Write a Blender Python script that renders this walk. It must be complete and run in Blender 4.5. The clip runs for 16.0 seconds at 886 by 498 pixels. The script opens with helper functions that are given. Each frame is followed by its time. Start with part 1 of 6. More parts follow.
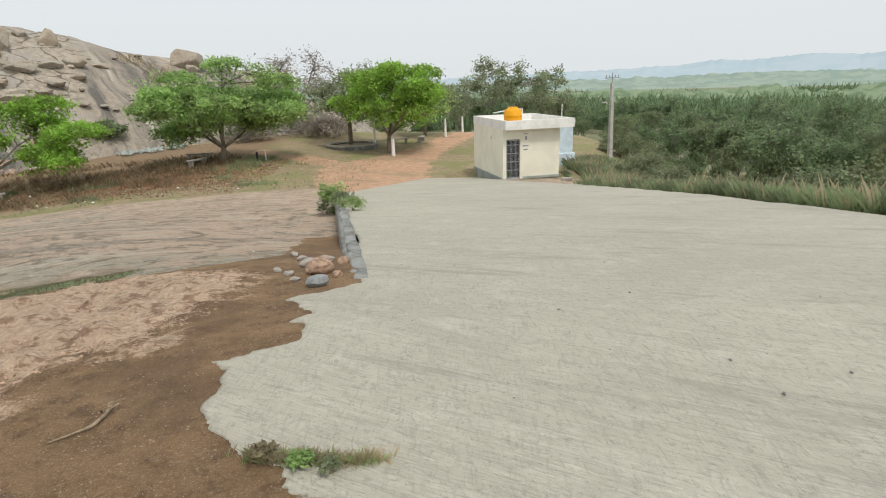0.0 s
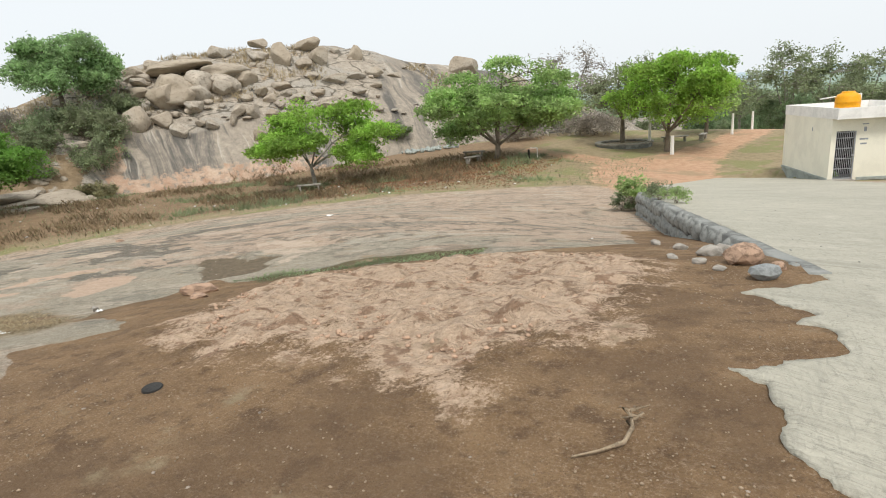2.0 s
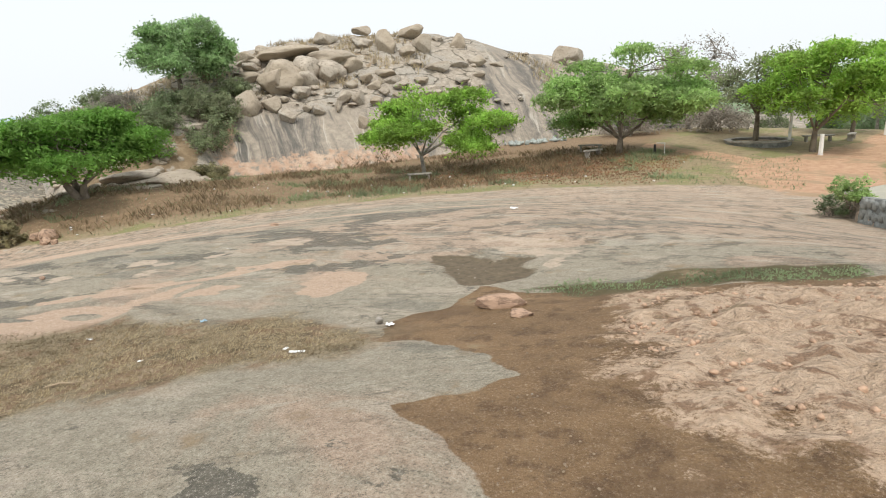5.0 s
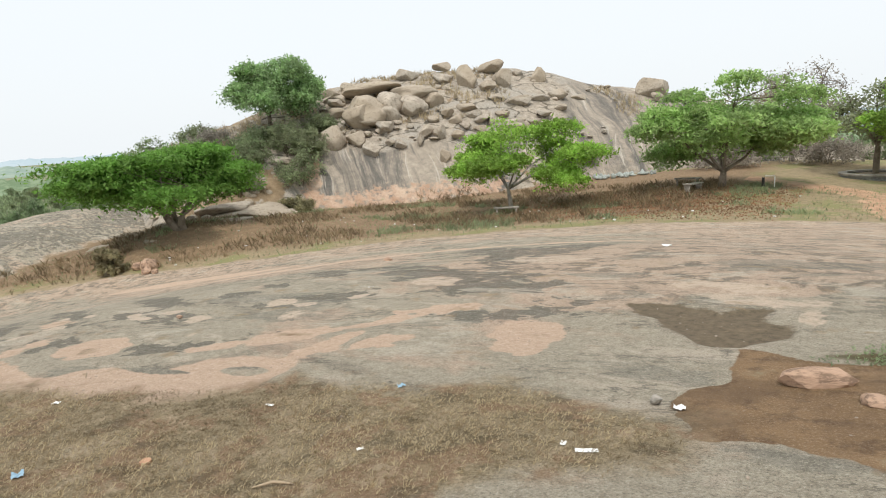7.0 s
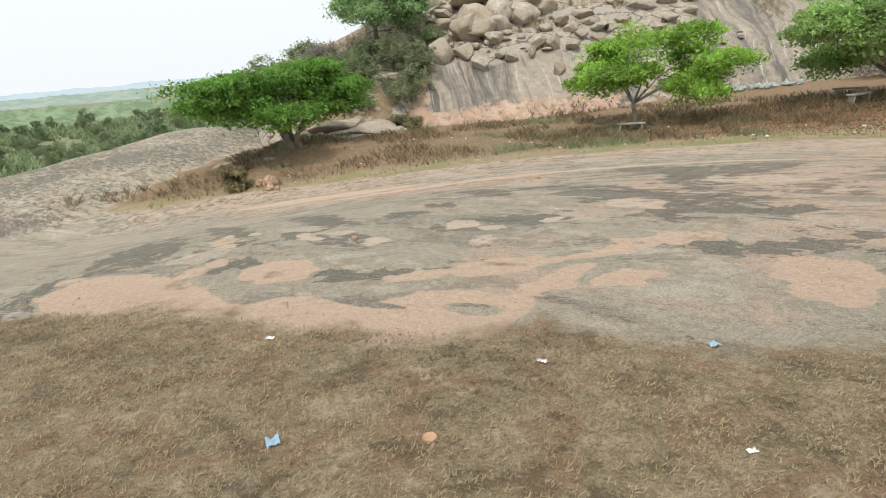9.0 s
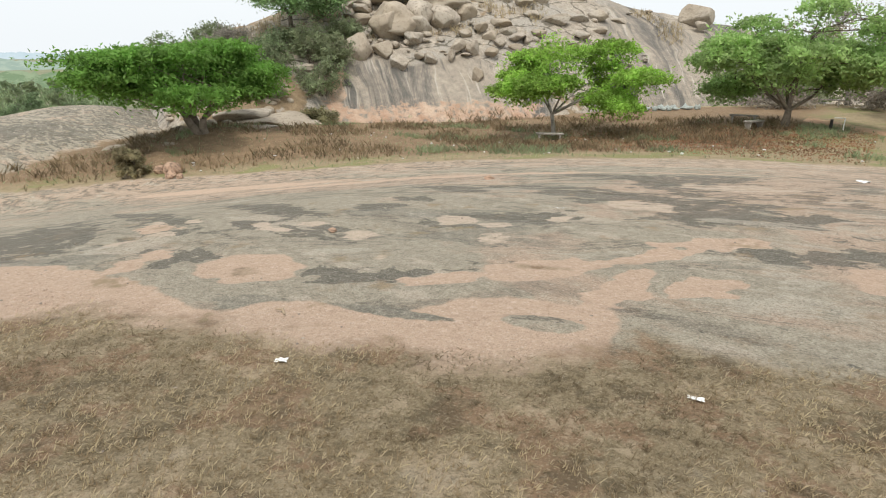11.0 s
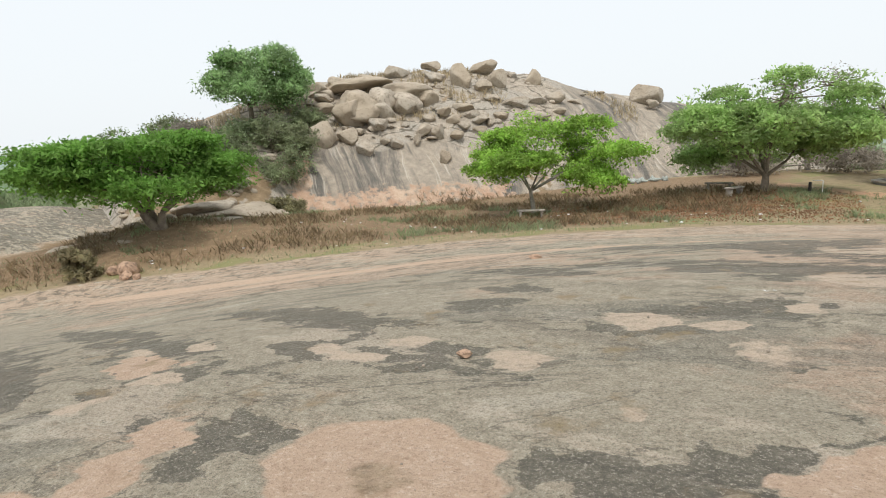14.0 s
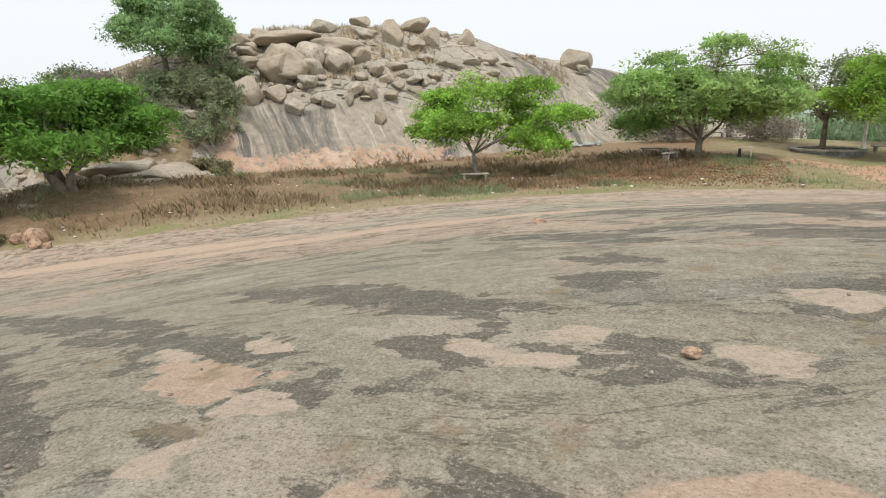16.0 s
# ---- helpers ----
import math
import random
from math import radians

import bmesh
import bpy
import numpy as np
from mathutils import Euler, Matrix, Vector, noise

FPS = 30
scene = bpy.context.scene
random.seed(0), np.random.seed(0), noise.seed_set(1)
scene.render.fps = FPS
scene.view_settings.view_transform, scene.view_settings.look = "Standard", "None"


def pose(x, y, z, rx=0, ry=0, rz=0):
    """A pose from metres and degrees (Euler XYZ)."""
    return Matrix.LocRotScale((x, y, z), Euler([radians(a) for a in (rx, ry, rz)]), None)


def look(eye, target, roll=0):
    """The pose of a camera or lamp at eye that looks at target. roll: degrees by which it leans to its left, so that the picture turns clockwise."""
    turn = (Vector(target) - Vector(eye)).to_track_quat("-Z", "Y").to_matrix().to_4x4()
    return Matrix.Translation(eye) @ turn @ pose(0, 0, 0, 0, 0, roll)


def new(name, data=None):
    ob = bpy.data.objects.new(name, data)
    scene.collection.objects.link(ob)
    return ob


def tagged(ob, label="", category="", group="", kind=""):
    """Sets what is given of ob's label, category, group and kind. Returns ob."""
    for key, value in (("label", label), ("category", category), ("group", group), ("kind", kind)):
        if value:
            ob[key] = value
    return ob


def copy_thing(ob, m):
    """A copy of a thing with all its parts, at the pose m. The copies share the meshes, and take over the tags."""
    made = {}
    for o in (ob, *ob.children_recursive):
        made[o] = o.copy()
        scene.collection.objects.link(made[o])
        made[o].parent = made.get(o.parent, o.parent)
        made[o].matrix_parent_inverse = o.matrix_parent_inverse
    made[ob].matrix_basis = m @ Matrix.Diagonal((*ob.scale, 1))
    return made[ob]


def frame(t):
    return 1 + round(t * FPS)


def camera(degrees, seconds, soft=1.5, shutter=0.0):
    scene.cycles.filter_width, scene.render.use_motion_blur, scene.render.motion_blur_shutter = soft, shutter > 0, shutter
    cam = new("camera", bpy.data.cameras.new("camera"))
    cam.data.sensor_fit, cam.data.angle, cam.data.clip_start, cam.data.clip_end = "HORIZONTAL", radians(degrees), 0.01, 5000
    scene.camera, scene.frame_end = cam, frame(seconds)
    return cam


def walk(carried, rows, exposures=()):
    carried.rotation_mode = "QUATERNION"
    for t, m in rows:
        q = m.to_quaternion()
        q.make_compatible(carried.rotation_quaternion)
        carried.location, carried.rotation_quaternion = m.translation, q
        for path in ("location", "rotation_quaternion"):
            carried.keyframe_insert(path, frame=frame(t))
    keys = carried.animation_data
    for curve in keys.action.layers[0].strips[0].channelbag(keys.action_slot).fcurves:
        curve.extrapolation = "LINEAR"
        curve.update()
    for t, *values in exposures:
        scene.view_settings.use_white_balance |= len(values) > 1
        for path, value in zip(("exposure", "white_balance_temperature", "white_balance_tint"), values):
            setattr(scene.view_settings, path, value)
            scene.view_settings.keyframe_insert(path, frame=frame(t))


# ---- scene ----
cam = camera(74.9, 16.0, soft=1.05)
PATH = [
    (0, (0.215, -0.338, 1.828), (0.24, 1.582, 1.269), -1.8),
    (0.5, (-0.05, 0.001, 1.751), (-0.2, 1.932, 1.253), -1.3),
    (1, (-0.472, 0.155, 1.52), (-0.905, 2.031, 0.979), -4.0),
    (1.5, (-0.977, 0.389, 1.411), (-1.586, 2.23, 0.921), -5.6),
    (2, (-1.602, 0.54, 1.331), (-2.383, 2.311, 0.826), -4.2),
    (2.5, (-2.133, 0.622, 1.313), (-3.063, 2.313, 0.788), -5.9),
    (3, (-2.697, 0.647, 1.289), (-3.699, 2.286, 0.733), -5.0),
    (3.5, (-3.214, 0.668, 1.266), (-4.226, 2.313, 0.748), -3.7),
    (3.7, (-3.462, 0.715, 1.217), (-4.454, 2.371, 0.696), -3.9),
    (5.8, (-5.705, 1.019, 1.091), (-6.742, 2.651, 0.578), -1.6),
    (6, (-5.903, 1.048, 1.061), (-6.996, 2.641, 0.543), -2.5),
    (6.5, (-6.384, 1.099, 1.057), (-7.614, 2.607, 0.598), -4.2),
    (7, (-6.833, 1.142, 1.037), (-8.028, 2.699, 0.651), -3.5),
    (7.5, (-7.284, 1.238, 0.964), (-8.358, 2.883, 0.588), -1.4),
    (8, (-7.68, 1.227, 0.916), (-8.721, 2.858, 0.408), -0.5),
    (8.5, (-8.083, 1.189, 0.895), (-9.303, 2.652, 0.285), -2.9),
    (9, (-8.565, 1.131, 0.848), (-9.968, 2.411, 0.22), -5.0),
    (9.2, (-8.698, 1.073, 0.822), (-10.113, 2.336, 0.188), -4.4),
    (11.3, (-10.226, 1.149, 0.444), (-11.276, 2.724, -0.203), 1.3),
    (11.5, (-10.373, 1.26, 0.388), (-11.348, 2.877, -0.271), 1.8),
    (12, (-10.73, 1.505, 0.248), (-11.576, 3.212, -0.363), 1.7),
    (12.5, (-11.174, 1.714, 0.135), (-12.04, 3.441, -0.381), -0.3),
    (13, (-11.689, 1.876, 0.122), (-12.664, 3.561, -0.333), -4.8),
    (13.5, (-12.178, 1.983, 0.098), (-13.267, 3.605, -0.331), -2.2),
    (14, (-12.653, 2.149, 0.051), (-13.724, 3.801, -0.302), -2.0),
    (14.5, (-13.05, 2.199, -0.006), (-14.068, 3.883, -0.363), 0.1),
    (15, (-13.496, 2.262, -0.043), (-14.455, 3.98, -0.401), 0.8),
    (15.5, (-13.889, 2.338, -0.086), (-14.692, 4.125, -0.49), 0.4),
    (16, (-14.332, 2.364, -0.111), (-15.156, 4.123, -0.59), -0.7),
]
walk(cam, [(t, look(eye, target, roll)) for t, eye, target, roll in PATH], [(0, -0.02), (0.5, -0.04), (1.0, -0.08), (1.5, 0.24), (2.5, 0.16), (3.7, 0.34), (5.8, 0.26), (7.5, 0.24), (8.5, 0.3), (9.2, 0.28), (11.5, 0.26), (12.0, 0.32), (12.5, 0.26), (13.0, 0.2), (14.0, 0.22), (15.0, 0.24), (16.0, 0.24)])

# ---- world, sun ----
world = bpy.data.worlds.new("overcast")
scene.world = world
world.use_nodes = True
wn = world.node_tree
bg = wn.nodes["Background"]
sky = wn.nodes.new("ShaderNodeTexSky")
sky.sky_type = "NISHITA"
sky.sun_disc = False
sky.sun_elevation, sky.sun_rotation = radians(58), radians(150)
sky.air_density, sky.dust_density, sky.ozone_density = 1.0, 6.0, 1.0
cloud = wn.nodes.new("ShaderNodeMix")
cloud.data_type = "RGBA"
cloud.inputs[0].default_value = 0.86
cloud.inputs[7].default_value = (8.3, 8.7, 8.95, 1)
wn.links.new(sky.outputs[0], cloud.inputs[6])
wn.links.new(cloud.outputs[2], bg.inputs[0])
bg.inputs[1].default_value = 0.105
sun = new("sun", bpy.data.lights.new("sun", "SUN"))
sun.data.energy, sun.data.angle, sun.data.color = 2.0, radians(14), (1.0, 0.96, 0.9)
sun.matrix_world = look((0, 0, 0), (-0.26, 0.46, -0.85))


# ---- materials ----
class Mat:
    """A small node builder."""

    def __init__(self, name, rough=0.9, metal=0.0):
        self.m = bpy.data.materials.new(name)
        self.m.use_nodes = True
        self.t = self.m.node_tree
        self.b = self.t.nodes["Principled BSDF"]
        self.b.inputs["Roughness"].default_value = rough
        self.b.inputs["Metallic"].default_value = metal
        self.b.inputs["Specular IOR Level"].default_value = 0.25
        self.pos = self.node("ShaderNodeTexCoord").outputs["Object"]

    def node(self, kind, **sets):
        nd = self.t.nodes.new(kind)
        for k, v in sets.items():
            setattr(nd, k, v)
        return nd

    def link(self, a, b):
        self.t.links.new(a, b)

    def put(self, socket, v):
        if isinstance(v, bpy.types.NodeSocket):
            self.link(v, socket)
        elif isinstance(v, tuple) and len(v) == 3 and socket.type == "RGBA":
            socket.default_value = (*v, 1)
        else:
            socket.default_value = v

    def scaled(self, scale):
        mp = self.node("ShaderNodeMapping")
        self.link(self.pos, mp.inputs[0])
        mp.inputs["Scale"].default_value = scale
        return mp.outputs[0]

    def turned(self, angle):
        mp = self.node("ShaderNodeMapping")
        self.link(self.pos, mp.inputs[0])
        mp.inputs["Rotation"].default_value = (0, 0, radians(angle))
        return mp.outputs[0]

    def noise(self, scale, detail=4, rough=0.6, stretch=(1, 1, 1), warp=0.0):
        nd = self.node("ShaderNodeTexNoise")
        self.link(self.scaled(stretch), nd.inputs["Vector"])
        nd.inputs["Scale"].default_value = scale
        nd.inputs["Detail"].default_value = detail
        nd.inputs["Roughness"].default_value = rough
        nd.inputs["Distortion"].default_value = warp
        mr = self.node("ShaderNodeMapRange")
        self.link(nd.outputs[0], mr.inputs[0])
        mr.inputs[1].default_value, mr.inputs[2].default_value = 0.27, 0.73
        return mr.outputs[0]

    def cells(self, scale, out=0, stretch=(1, 1, 1), feature="F1"):
        nd = self.node("ShaderNodeTexVoronoi", feature=feature)
        self.link(self.scaled(stretch), nd.inputs["Vector"])
        nd.inputs["Scale"].default_value = scale
        return nd.outputs[out]

    def step(self, v, lo, hi, a=0.0, b=1.0):
        nd = self.node("ShaderNodeMapRange", interpolation_type="SMOOTHSTEP")
        self.put(nd.inputs[0], v)
        for i, q in enumerate((lo, hi, a, b)):
            nd.inputs[i + 1].default_value = q
        return nd.outputs[0]

    def math(self, op, a, b=0.0):
        nd = self.node("ShaderNodeMath", operation=op)
        self.put(nd.inputs[0], a)
        self.put(nd.inputs[1], b)
        return nd.outputs[0]

    def mix(self, f, a, b, kind="MIX"):
        nd = self.node("ShaderNodeMix", data_type="RGBA", blend_type=kind)
        self.put(nd.inputs[0], f)
        self.put(nd.inputs[6], a)
        self.put(nd.inputs[7], b)
        return nd.outputs[2]

    def attr(self, name):
        nd = self.node("ShaderNodeAttribute", attribute_name=name)
        sp = self.node("ShaderNodeSeparateColor")
        self.link(nd.outputs["Color"], sp.inputs[0])
        return sp.outputs

    def random(self):
        return self.node("ShaderNodeObjectInfo").outputs["Random"]

    def done(self, col, bump=None, strength=0.4, dist=0.02):
        self.put(self.b.inputs["Base Color"], col)
        if bump is not None:
            nd = self.node("ShaderNodeBump")
            nd.inputs["Strength"].default_value = strength
            nd.inputs["Distance"].default_value = dist
            self.link(bump, nd.inputs["Height"])
            self.link(nd.outputs[0], self.b.inputs["Normal"])
        return self.m


def plain(name, col, rough=0.8, vary=0.25, scale=3.0, metal=0.0, dist=0.01, grain=40):
    """Paint, stone or plastic with stains at one scale and grain at another."""
    k = Mat(name, rough, metal)
    a = k.noise(scale, 5)
    g = k.noise(grain, 3)
    c = k.mix(k.step(a, 0.35, 0.7), col, tuple(v * (1 - vary) for v in col))
    c = k.mix(k.step(g, 0.45, 0.75, 0, 0.4), c, tuple(min(1, v * 1.2) for v in col))
    return k.done(c, g, 0.3, dist)


def leaf_mat(name, col, dry=(0.3, 0.25, 0.1), vary=0.3):
    k = Mat(name, 0.55)
    n1 = k.noise(0.7, 3)
    n2 = k.noise(6.0, 2)
    c = k.mix(k.step(n1, 0.35, 0.65), tuple(v * (1 - vary) for v in col), tuple(min(1, v * (1 + vary)) for v in col))
    c = k.mix(k.step(n2, 0.55, 0.75, 0, 0.35), c, dry)
    c = k.mix(k.step(k.random(), 0, 1, 0, 0.45), c, dry)
    k.done(c)
    tr = k.node("ShaderNodeBsdfTranslucent")
    k.put(tr.inputs[0], c)
    mx = k.node("ShaderNodeMixShader")
    mx.inputs[0].default_value = 0.5
    k.link(k.b.outputs[0], mx.inputs[1])
    k.link(tr.outputs[0], mx.inputs[2])
    k.link(mx.outputs[0], k.t.nodes["Material Output"].inputs[0])
    return k.m


def ground_mat():
    k = Mat("open_ground", 0.92)
    za, zb, zc, zd, ze = k.attr("zone_a"), k.attr("zone_b"), k.attr("zone_c"), k.attr("zone_d"), k.attr("zone_e")
    big, mid = k.noise(0.35, 5), k.noise(2.2, 6, 0.65)
    fine, grit = k.noise(12, 6, 0.75), k.noise(75, 4, 0.75)
    stones = k.cells(28)
    # weathered granite: grey lichen film over pinkish stone, black lichen in crisp patches
    grey = k.mix(fine, (0.26, 0.225, 0.165), (0.50, 0.44, 0.34))
    pink = k.mix(fine, (0.37, 0.265, 0.19), (0.60, 0.46, 0.345))
    streak = k.noise(0.8, 9, 0.68, (0.75, 1.2, 1), 0.4)
    film = k.step(k.math("ADD", k.math("MULTIPLY", streak, 0.6), k.math("SUBTRACT", k.math("MULTIPLY", big, 0.4), k.math("MULTIPLY", zd[1], 0.75))), 0.27, 0.50)
    rock = k.mix(film, pink, grey)
    pale = k.noise(1.3, 8, 0.65, (0.6, 1.3, 1), 0.6)
    rock = k.mix(k.step(pale, 0.66, 0.74, 0, 0.85), rock, k.mix(fine, (0.42, 0.35, 0.27), (0.56, 0.48, 0.38)))
    lich = k.noise(3.4, 10, 0.70, (0.7, 1.1, 1), 0.35)
    flecks = k.noise(3.6, 8, 0.72, (0.6, 1.1, 1), 0.4)
    dark = k.step(k.math("ADD", k.math("MULTIPLY", lich, 0.75), k.math("MULTIPLY", zc[0], 0.36)), 0.66, 0.71)
    dots = k.step(k.math("ADD", k.math("MULTIPLY", flecks, 0.7), k.math("MULTIPLY", lich, 0.35)), 0.70, 0.80)
    dark = k.math("MAXIMUM", dark, k.math("MULTIPLY", dots, 0.8))
    rock = k.mix(k.math("MULTIPLY", dark, 0.82), rock, k.mix(fine, (0.065, 0.062, 0.05), (0.19, 0.175, 0.14)))
    seam = k.cells(0.33, 0, (0.45, 1.1, 1), "DISTANCE_TO_EDGE")
    wob = k.noise(1.2, 6)
    crack = k.step(k.math("ADD", seam, k.math("MULTIPLY", wob, 0.09)), 0.052, 0.032)
    rock = k.mix(k.math("MULTIPLY", crack, 0.3), rock, (0.09, 0.08, 0.065))
    here, k.pos = k.pos, k.turned(-22)
    ledge = k.noise(0.9, 8, 0.66, (0.5, 1.35, 1), 0.5)
    veil = k.noise(0.7, 6, 0.6, (0.5, 1.5, 1), 0.5)
    k.pos = here
    lip = k.math("ABSOLUTE", k.math("SUBTRACT", ledge, 0.5))
    rock = k.mix(k.math("MULTIPLY", k.step(lip, 0.035, 0.012), k.math("MULTIPLY", k.step(veil, 0.4, 0.6), 0.6)), rock, (0.10, 0.092, 0.075))
    lip2 = k.math("ABSOLUTE", k.math("SUBTRACT", k.noise(0.62, 8, 0.62, (0.8, 1.0, 1), 0.7), 0.47))
    shelf = k.math("MULTIPLY", k.step(lip2, 0.10, 0.05), k.math("MULTIPLY", k.step(mid, 0.40, 0.56), ze[2]))
    rock = k.mix(k.math("MULTIPLY", shelf, 0.65), rock, (0.085, 0.08, 0.062))
    rock = k.mix(k.step(ledge, 0.70, 0.75, 0, 0.55), rock, k.mix(fine, (0.44, 0.385, 0.305), (0.60, 0.54, 0.44)))
    rock = k.mix(k.step(veil, 0.68, 0.76, 0, 0.55), rock, k.mix(fine, (0.13, 0.125, 0.10), (0.30, 0.28, 0.225)))
    speck = k.noise(34, 5, 0.8)
    grain = k.noise(58, 5, 0.85)
    rock = k.mix(k.step(grain, 0.54, 0.78, 0, 0.7), rock, (0.105, 0.095, 0.072))
    rock = k.mix(k.step(grain, 0.44, 0.2, 0, 0.65), rock, (0.60, 0.545, 0.45))
    bare = k.step(k.math("ADD", zd[2], k.math("MULTIPLY", k.math("SUBTRACT", mid, 0.5), 0.7)), 0.4, 0.55)
    rock = k.mix(k.math("MULTIPLY", bare, k.step(fine, 0.2, 0.6, 0.5, 0.95)), rock, k.mix(speck, (0.48, 0.375, 0.28), (0.68, 0.555, 0.435)))
    rock = k.mix(k.step(grit, 0.56, 0.85, 0, 0.45), rock, (0.12, 0.108, 0.085))

    def lay(base, mask, col, soft=0.16):
        edge = k.math("ADD", mask, k.math("MULTIPLY", k.math("SUBTRACT", mid, 0.5), 0.9))
        return k.mix(k.step(edge, 0.5 - soft, 0.5 + soft), base, col)

    pebble = k.mix(k.step(stones, 0.05, 0.28), (0.64, 0.50, 0.385), (0.54, 0.395, 0.29))
    pebble = k.mix(k.step(fine, 0.55, 0.9, 0, 0.6), pebble, (0.40, 0.28, 0.19))
    pebble = k.mix(k.step(fine, 0.45, 0.15, 0, 0.6), pebble, (0.66, 0.52, 0.41))
    pebble = k.mix(k.step(grit, 0.6, 0.9, 0, 0.6), pebble, (0.22, 0.15, 0.105))
    dirt = k.mix(mid, (0.165, 0.10, 0.05), (0.33, 0.21, 0.11))
    dirt = k.mix(k.step(speck, 0.62, 0.85, 0, 0.65), dirt, (0.40, 0.30, 0.21))
    dirt = k.mix(k.step(speck, 0.36, 0.12, 0, 0.6), dirt, (0.11, 0.065, 0.038))
    dirt = k.mix(k.step(grit, 0.58, 0.9, 0, 0.6), dirt, (0.42, 0.32, 0.225))
    dirt = k.mix(k.step(grit, 0.4, 0.1, 0, 0.6), dirt, (0.10, 0.06, 0.035))
    dirt = k.mix(k.step(k.noise(5.5, 6, 0.7), 0.5, 0.8, 0, 0.6), dirt, (0.10, 0.06, 0.035))
    dirt = k.mix(k.step(grain, 0.6, 0.8, 0, 0.6), dirt, (0.46, 0.34, 0.235))
    dirt = k.mix(k.step(k.noise(0.8, 4), 0.5, 0.68, 0, 0.5), dirt, (0.15, 0.095, 0.055))
    mound = k.mix(fine, (0.45, 0.31, 0.205), (0.74, 0.565, 0.415))
    mound = k.mix(k.step(k.noise(4.5, 7, 0.7), 0.55, 0.72, 0, 0.75), mound, (0.25, 0.145, 0.085))
    hay = k.mix(fine, (0.19, 0.145, 0.08), (0.38, 0.305, 0.195))
    hay = k.mix(k.step(speck, 0.55, 0.85, 0, 0.6), hay, (0.13, 0.095, 0.055))
    hay = k.mix(k.step(mid, 0.52, 0.68, 0, 0.7), hay, (0.27, 0.165, 0.10))
    clump = k.noise(3.4, 8, 0.75)
    hay = k.mix(k.step(clump, 0.54, 0.72, 0, 0.7), hay, (0.105, 0.08, 0.045))
    hay = k.mix(k.step(clump, 0.42, 0.24, 0, 0.65), hay, (0.47, 0.37, 0.25))
    hay = k.mix(k.step(grain, 0.56, 0.8, 0, 0.7), hay, (0.09, 0.07, 0.04))
    hay = k.mix(k.step(grain, 0.42, 0.2, 0, 0.6), hay, (0.52, 0.44, 0.31))
    band = k.mix(mid, (0.22, 0.165, 0.095), (0.40, 0.325, 0.20))
    band = k.mix(k.step(big, 0.5, 0.66, 0, 0.7), band, (0.22, 0.23, 0.09))
    brown = k.mix(mid, (0.17, 0.115, 0.068), (0.31, 0.215, 0.13))
    path = k.mix(mid, (0.40, 0.225, 0.135), (0.60, 0.40, 0.265))
    path = k.mix(k.step(big, 0.5, 0.8, 0, 0.7), path, (0.33, 0.25, 0.155))
    moss = k.mix(mid, (0.075, 0.07, 0.03), (0.18, 0.14, 0.075))
    pebble = k.mix(k.step(speck, 0.58, 0.8, 0, 0.6), pebble, (0.36, 0.25, 0.17))
    pebble = k.mix(k.step(speck, 0.40, 0.15, 0, 0.6), pebble, (0.70, 0.58, 0.47))
    c = lay(rock, zb[0], pebble)
    c = lay(c, zc[1], k.mix(fine, (0.10, 0.08, 0.05), (0.24, 0.185, 0.125)))
    c = lay(c, za[0], dirt, 0.08)
    c = lay(c, k.math("ADD", za[1], k.math("MULTIPLY", k.math("SUBTRACT", speck, 0.5), 0.55)), mound, 0.14)
    c = lay(c, ze[0], moss, 0.25)
    c = lay(c, za[2], hay, 0.35)
    c = lay(c, ze[1], hay, 0.3)
    c = lay(c, zb[1], band, 0.3)
    c = lay(c, zc[2], brown, 0.4)
    c = lay(c, zb[2], path, 0.3)
    c = lay(c, zd[0], k.mix(k.noise(0.12, 6), (0.14, 0.17, 0.095), (0.28, 0.265, 0.165)), 0.3)
    lumps = k.math("MULTIPLY", k.noise(6.5, 5, 0.6), k.math("MULTIPLY", za[1], 6.0))
    h = k.math("ADD", k.math("MULTIPLY", fine, 0.8), k.math("MULTIPLY", grit, 0.35))
    h = k.math("SUBTRACT", k.math("ADD", k.math("ADD", h, lumps), k.math("MULTIPLY", streak, 0.9)), k.math("MULTIPLY", crack, 0.6))
    return k.done(c, h, 0.9, 0.028)


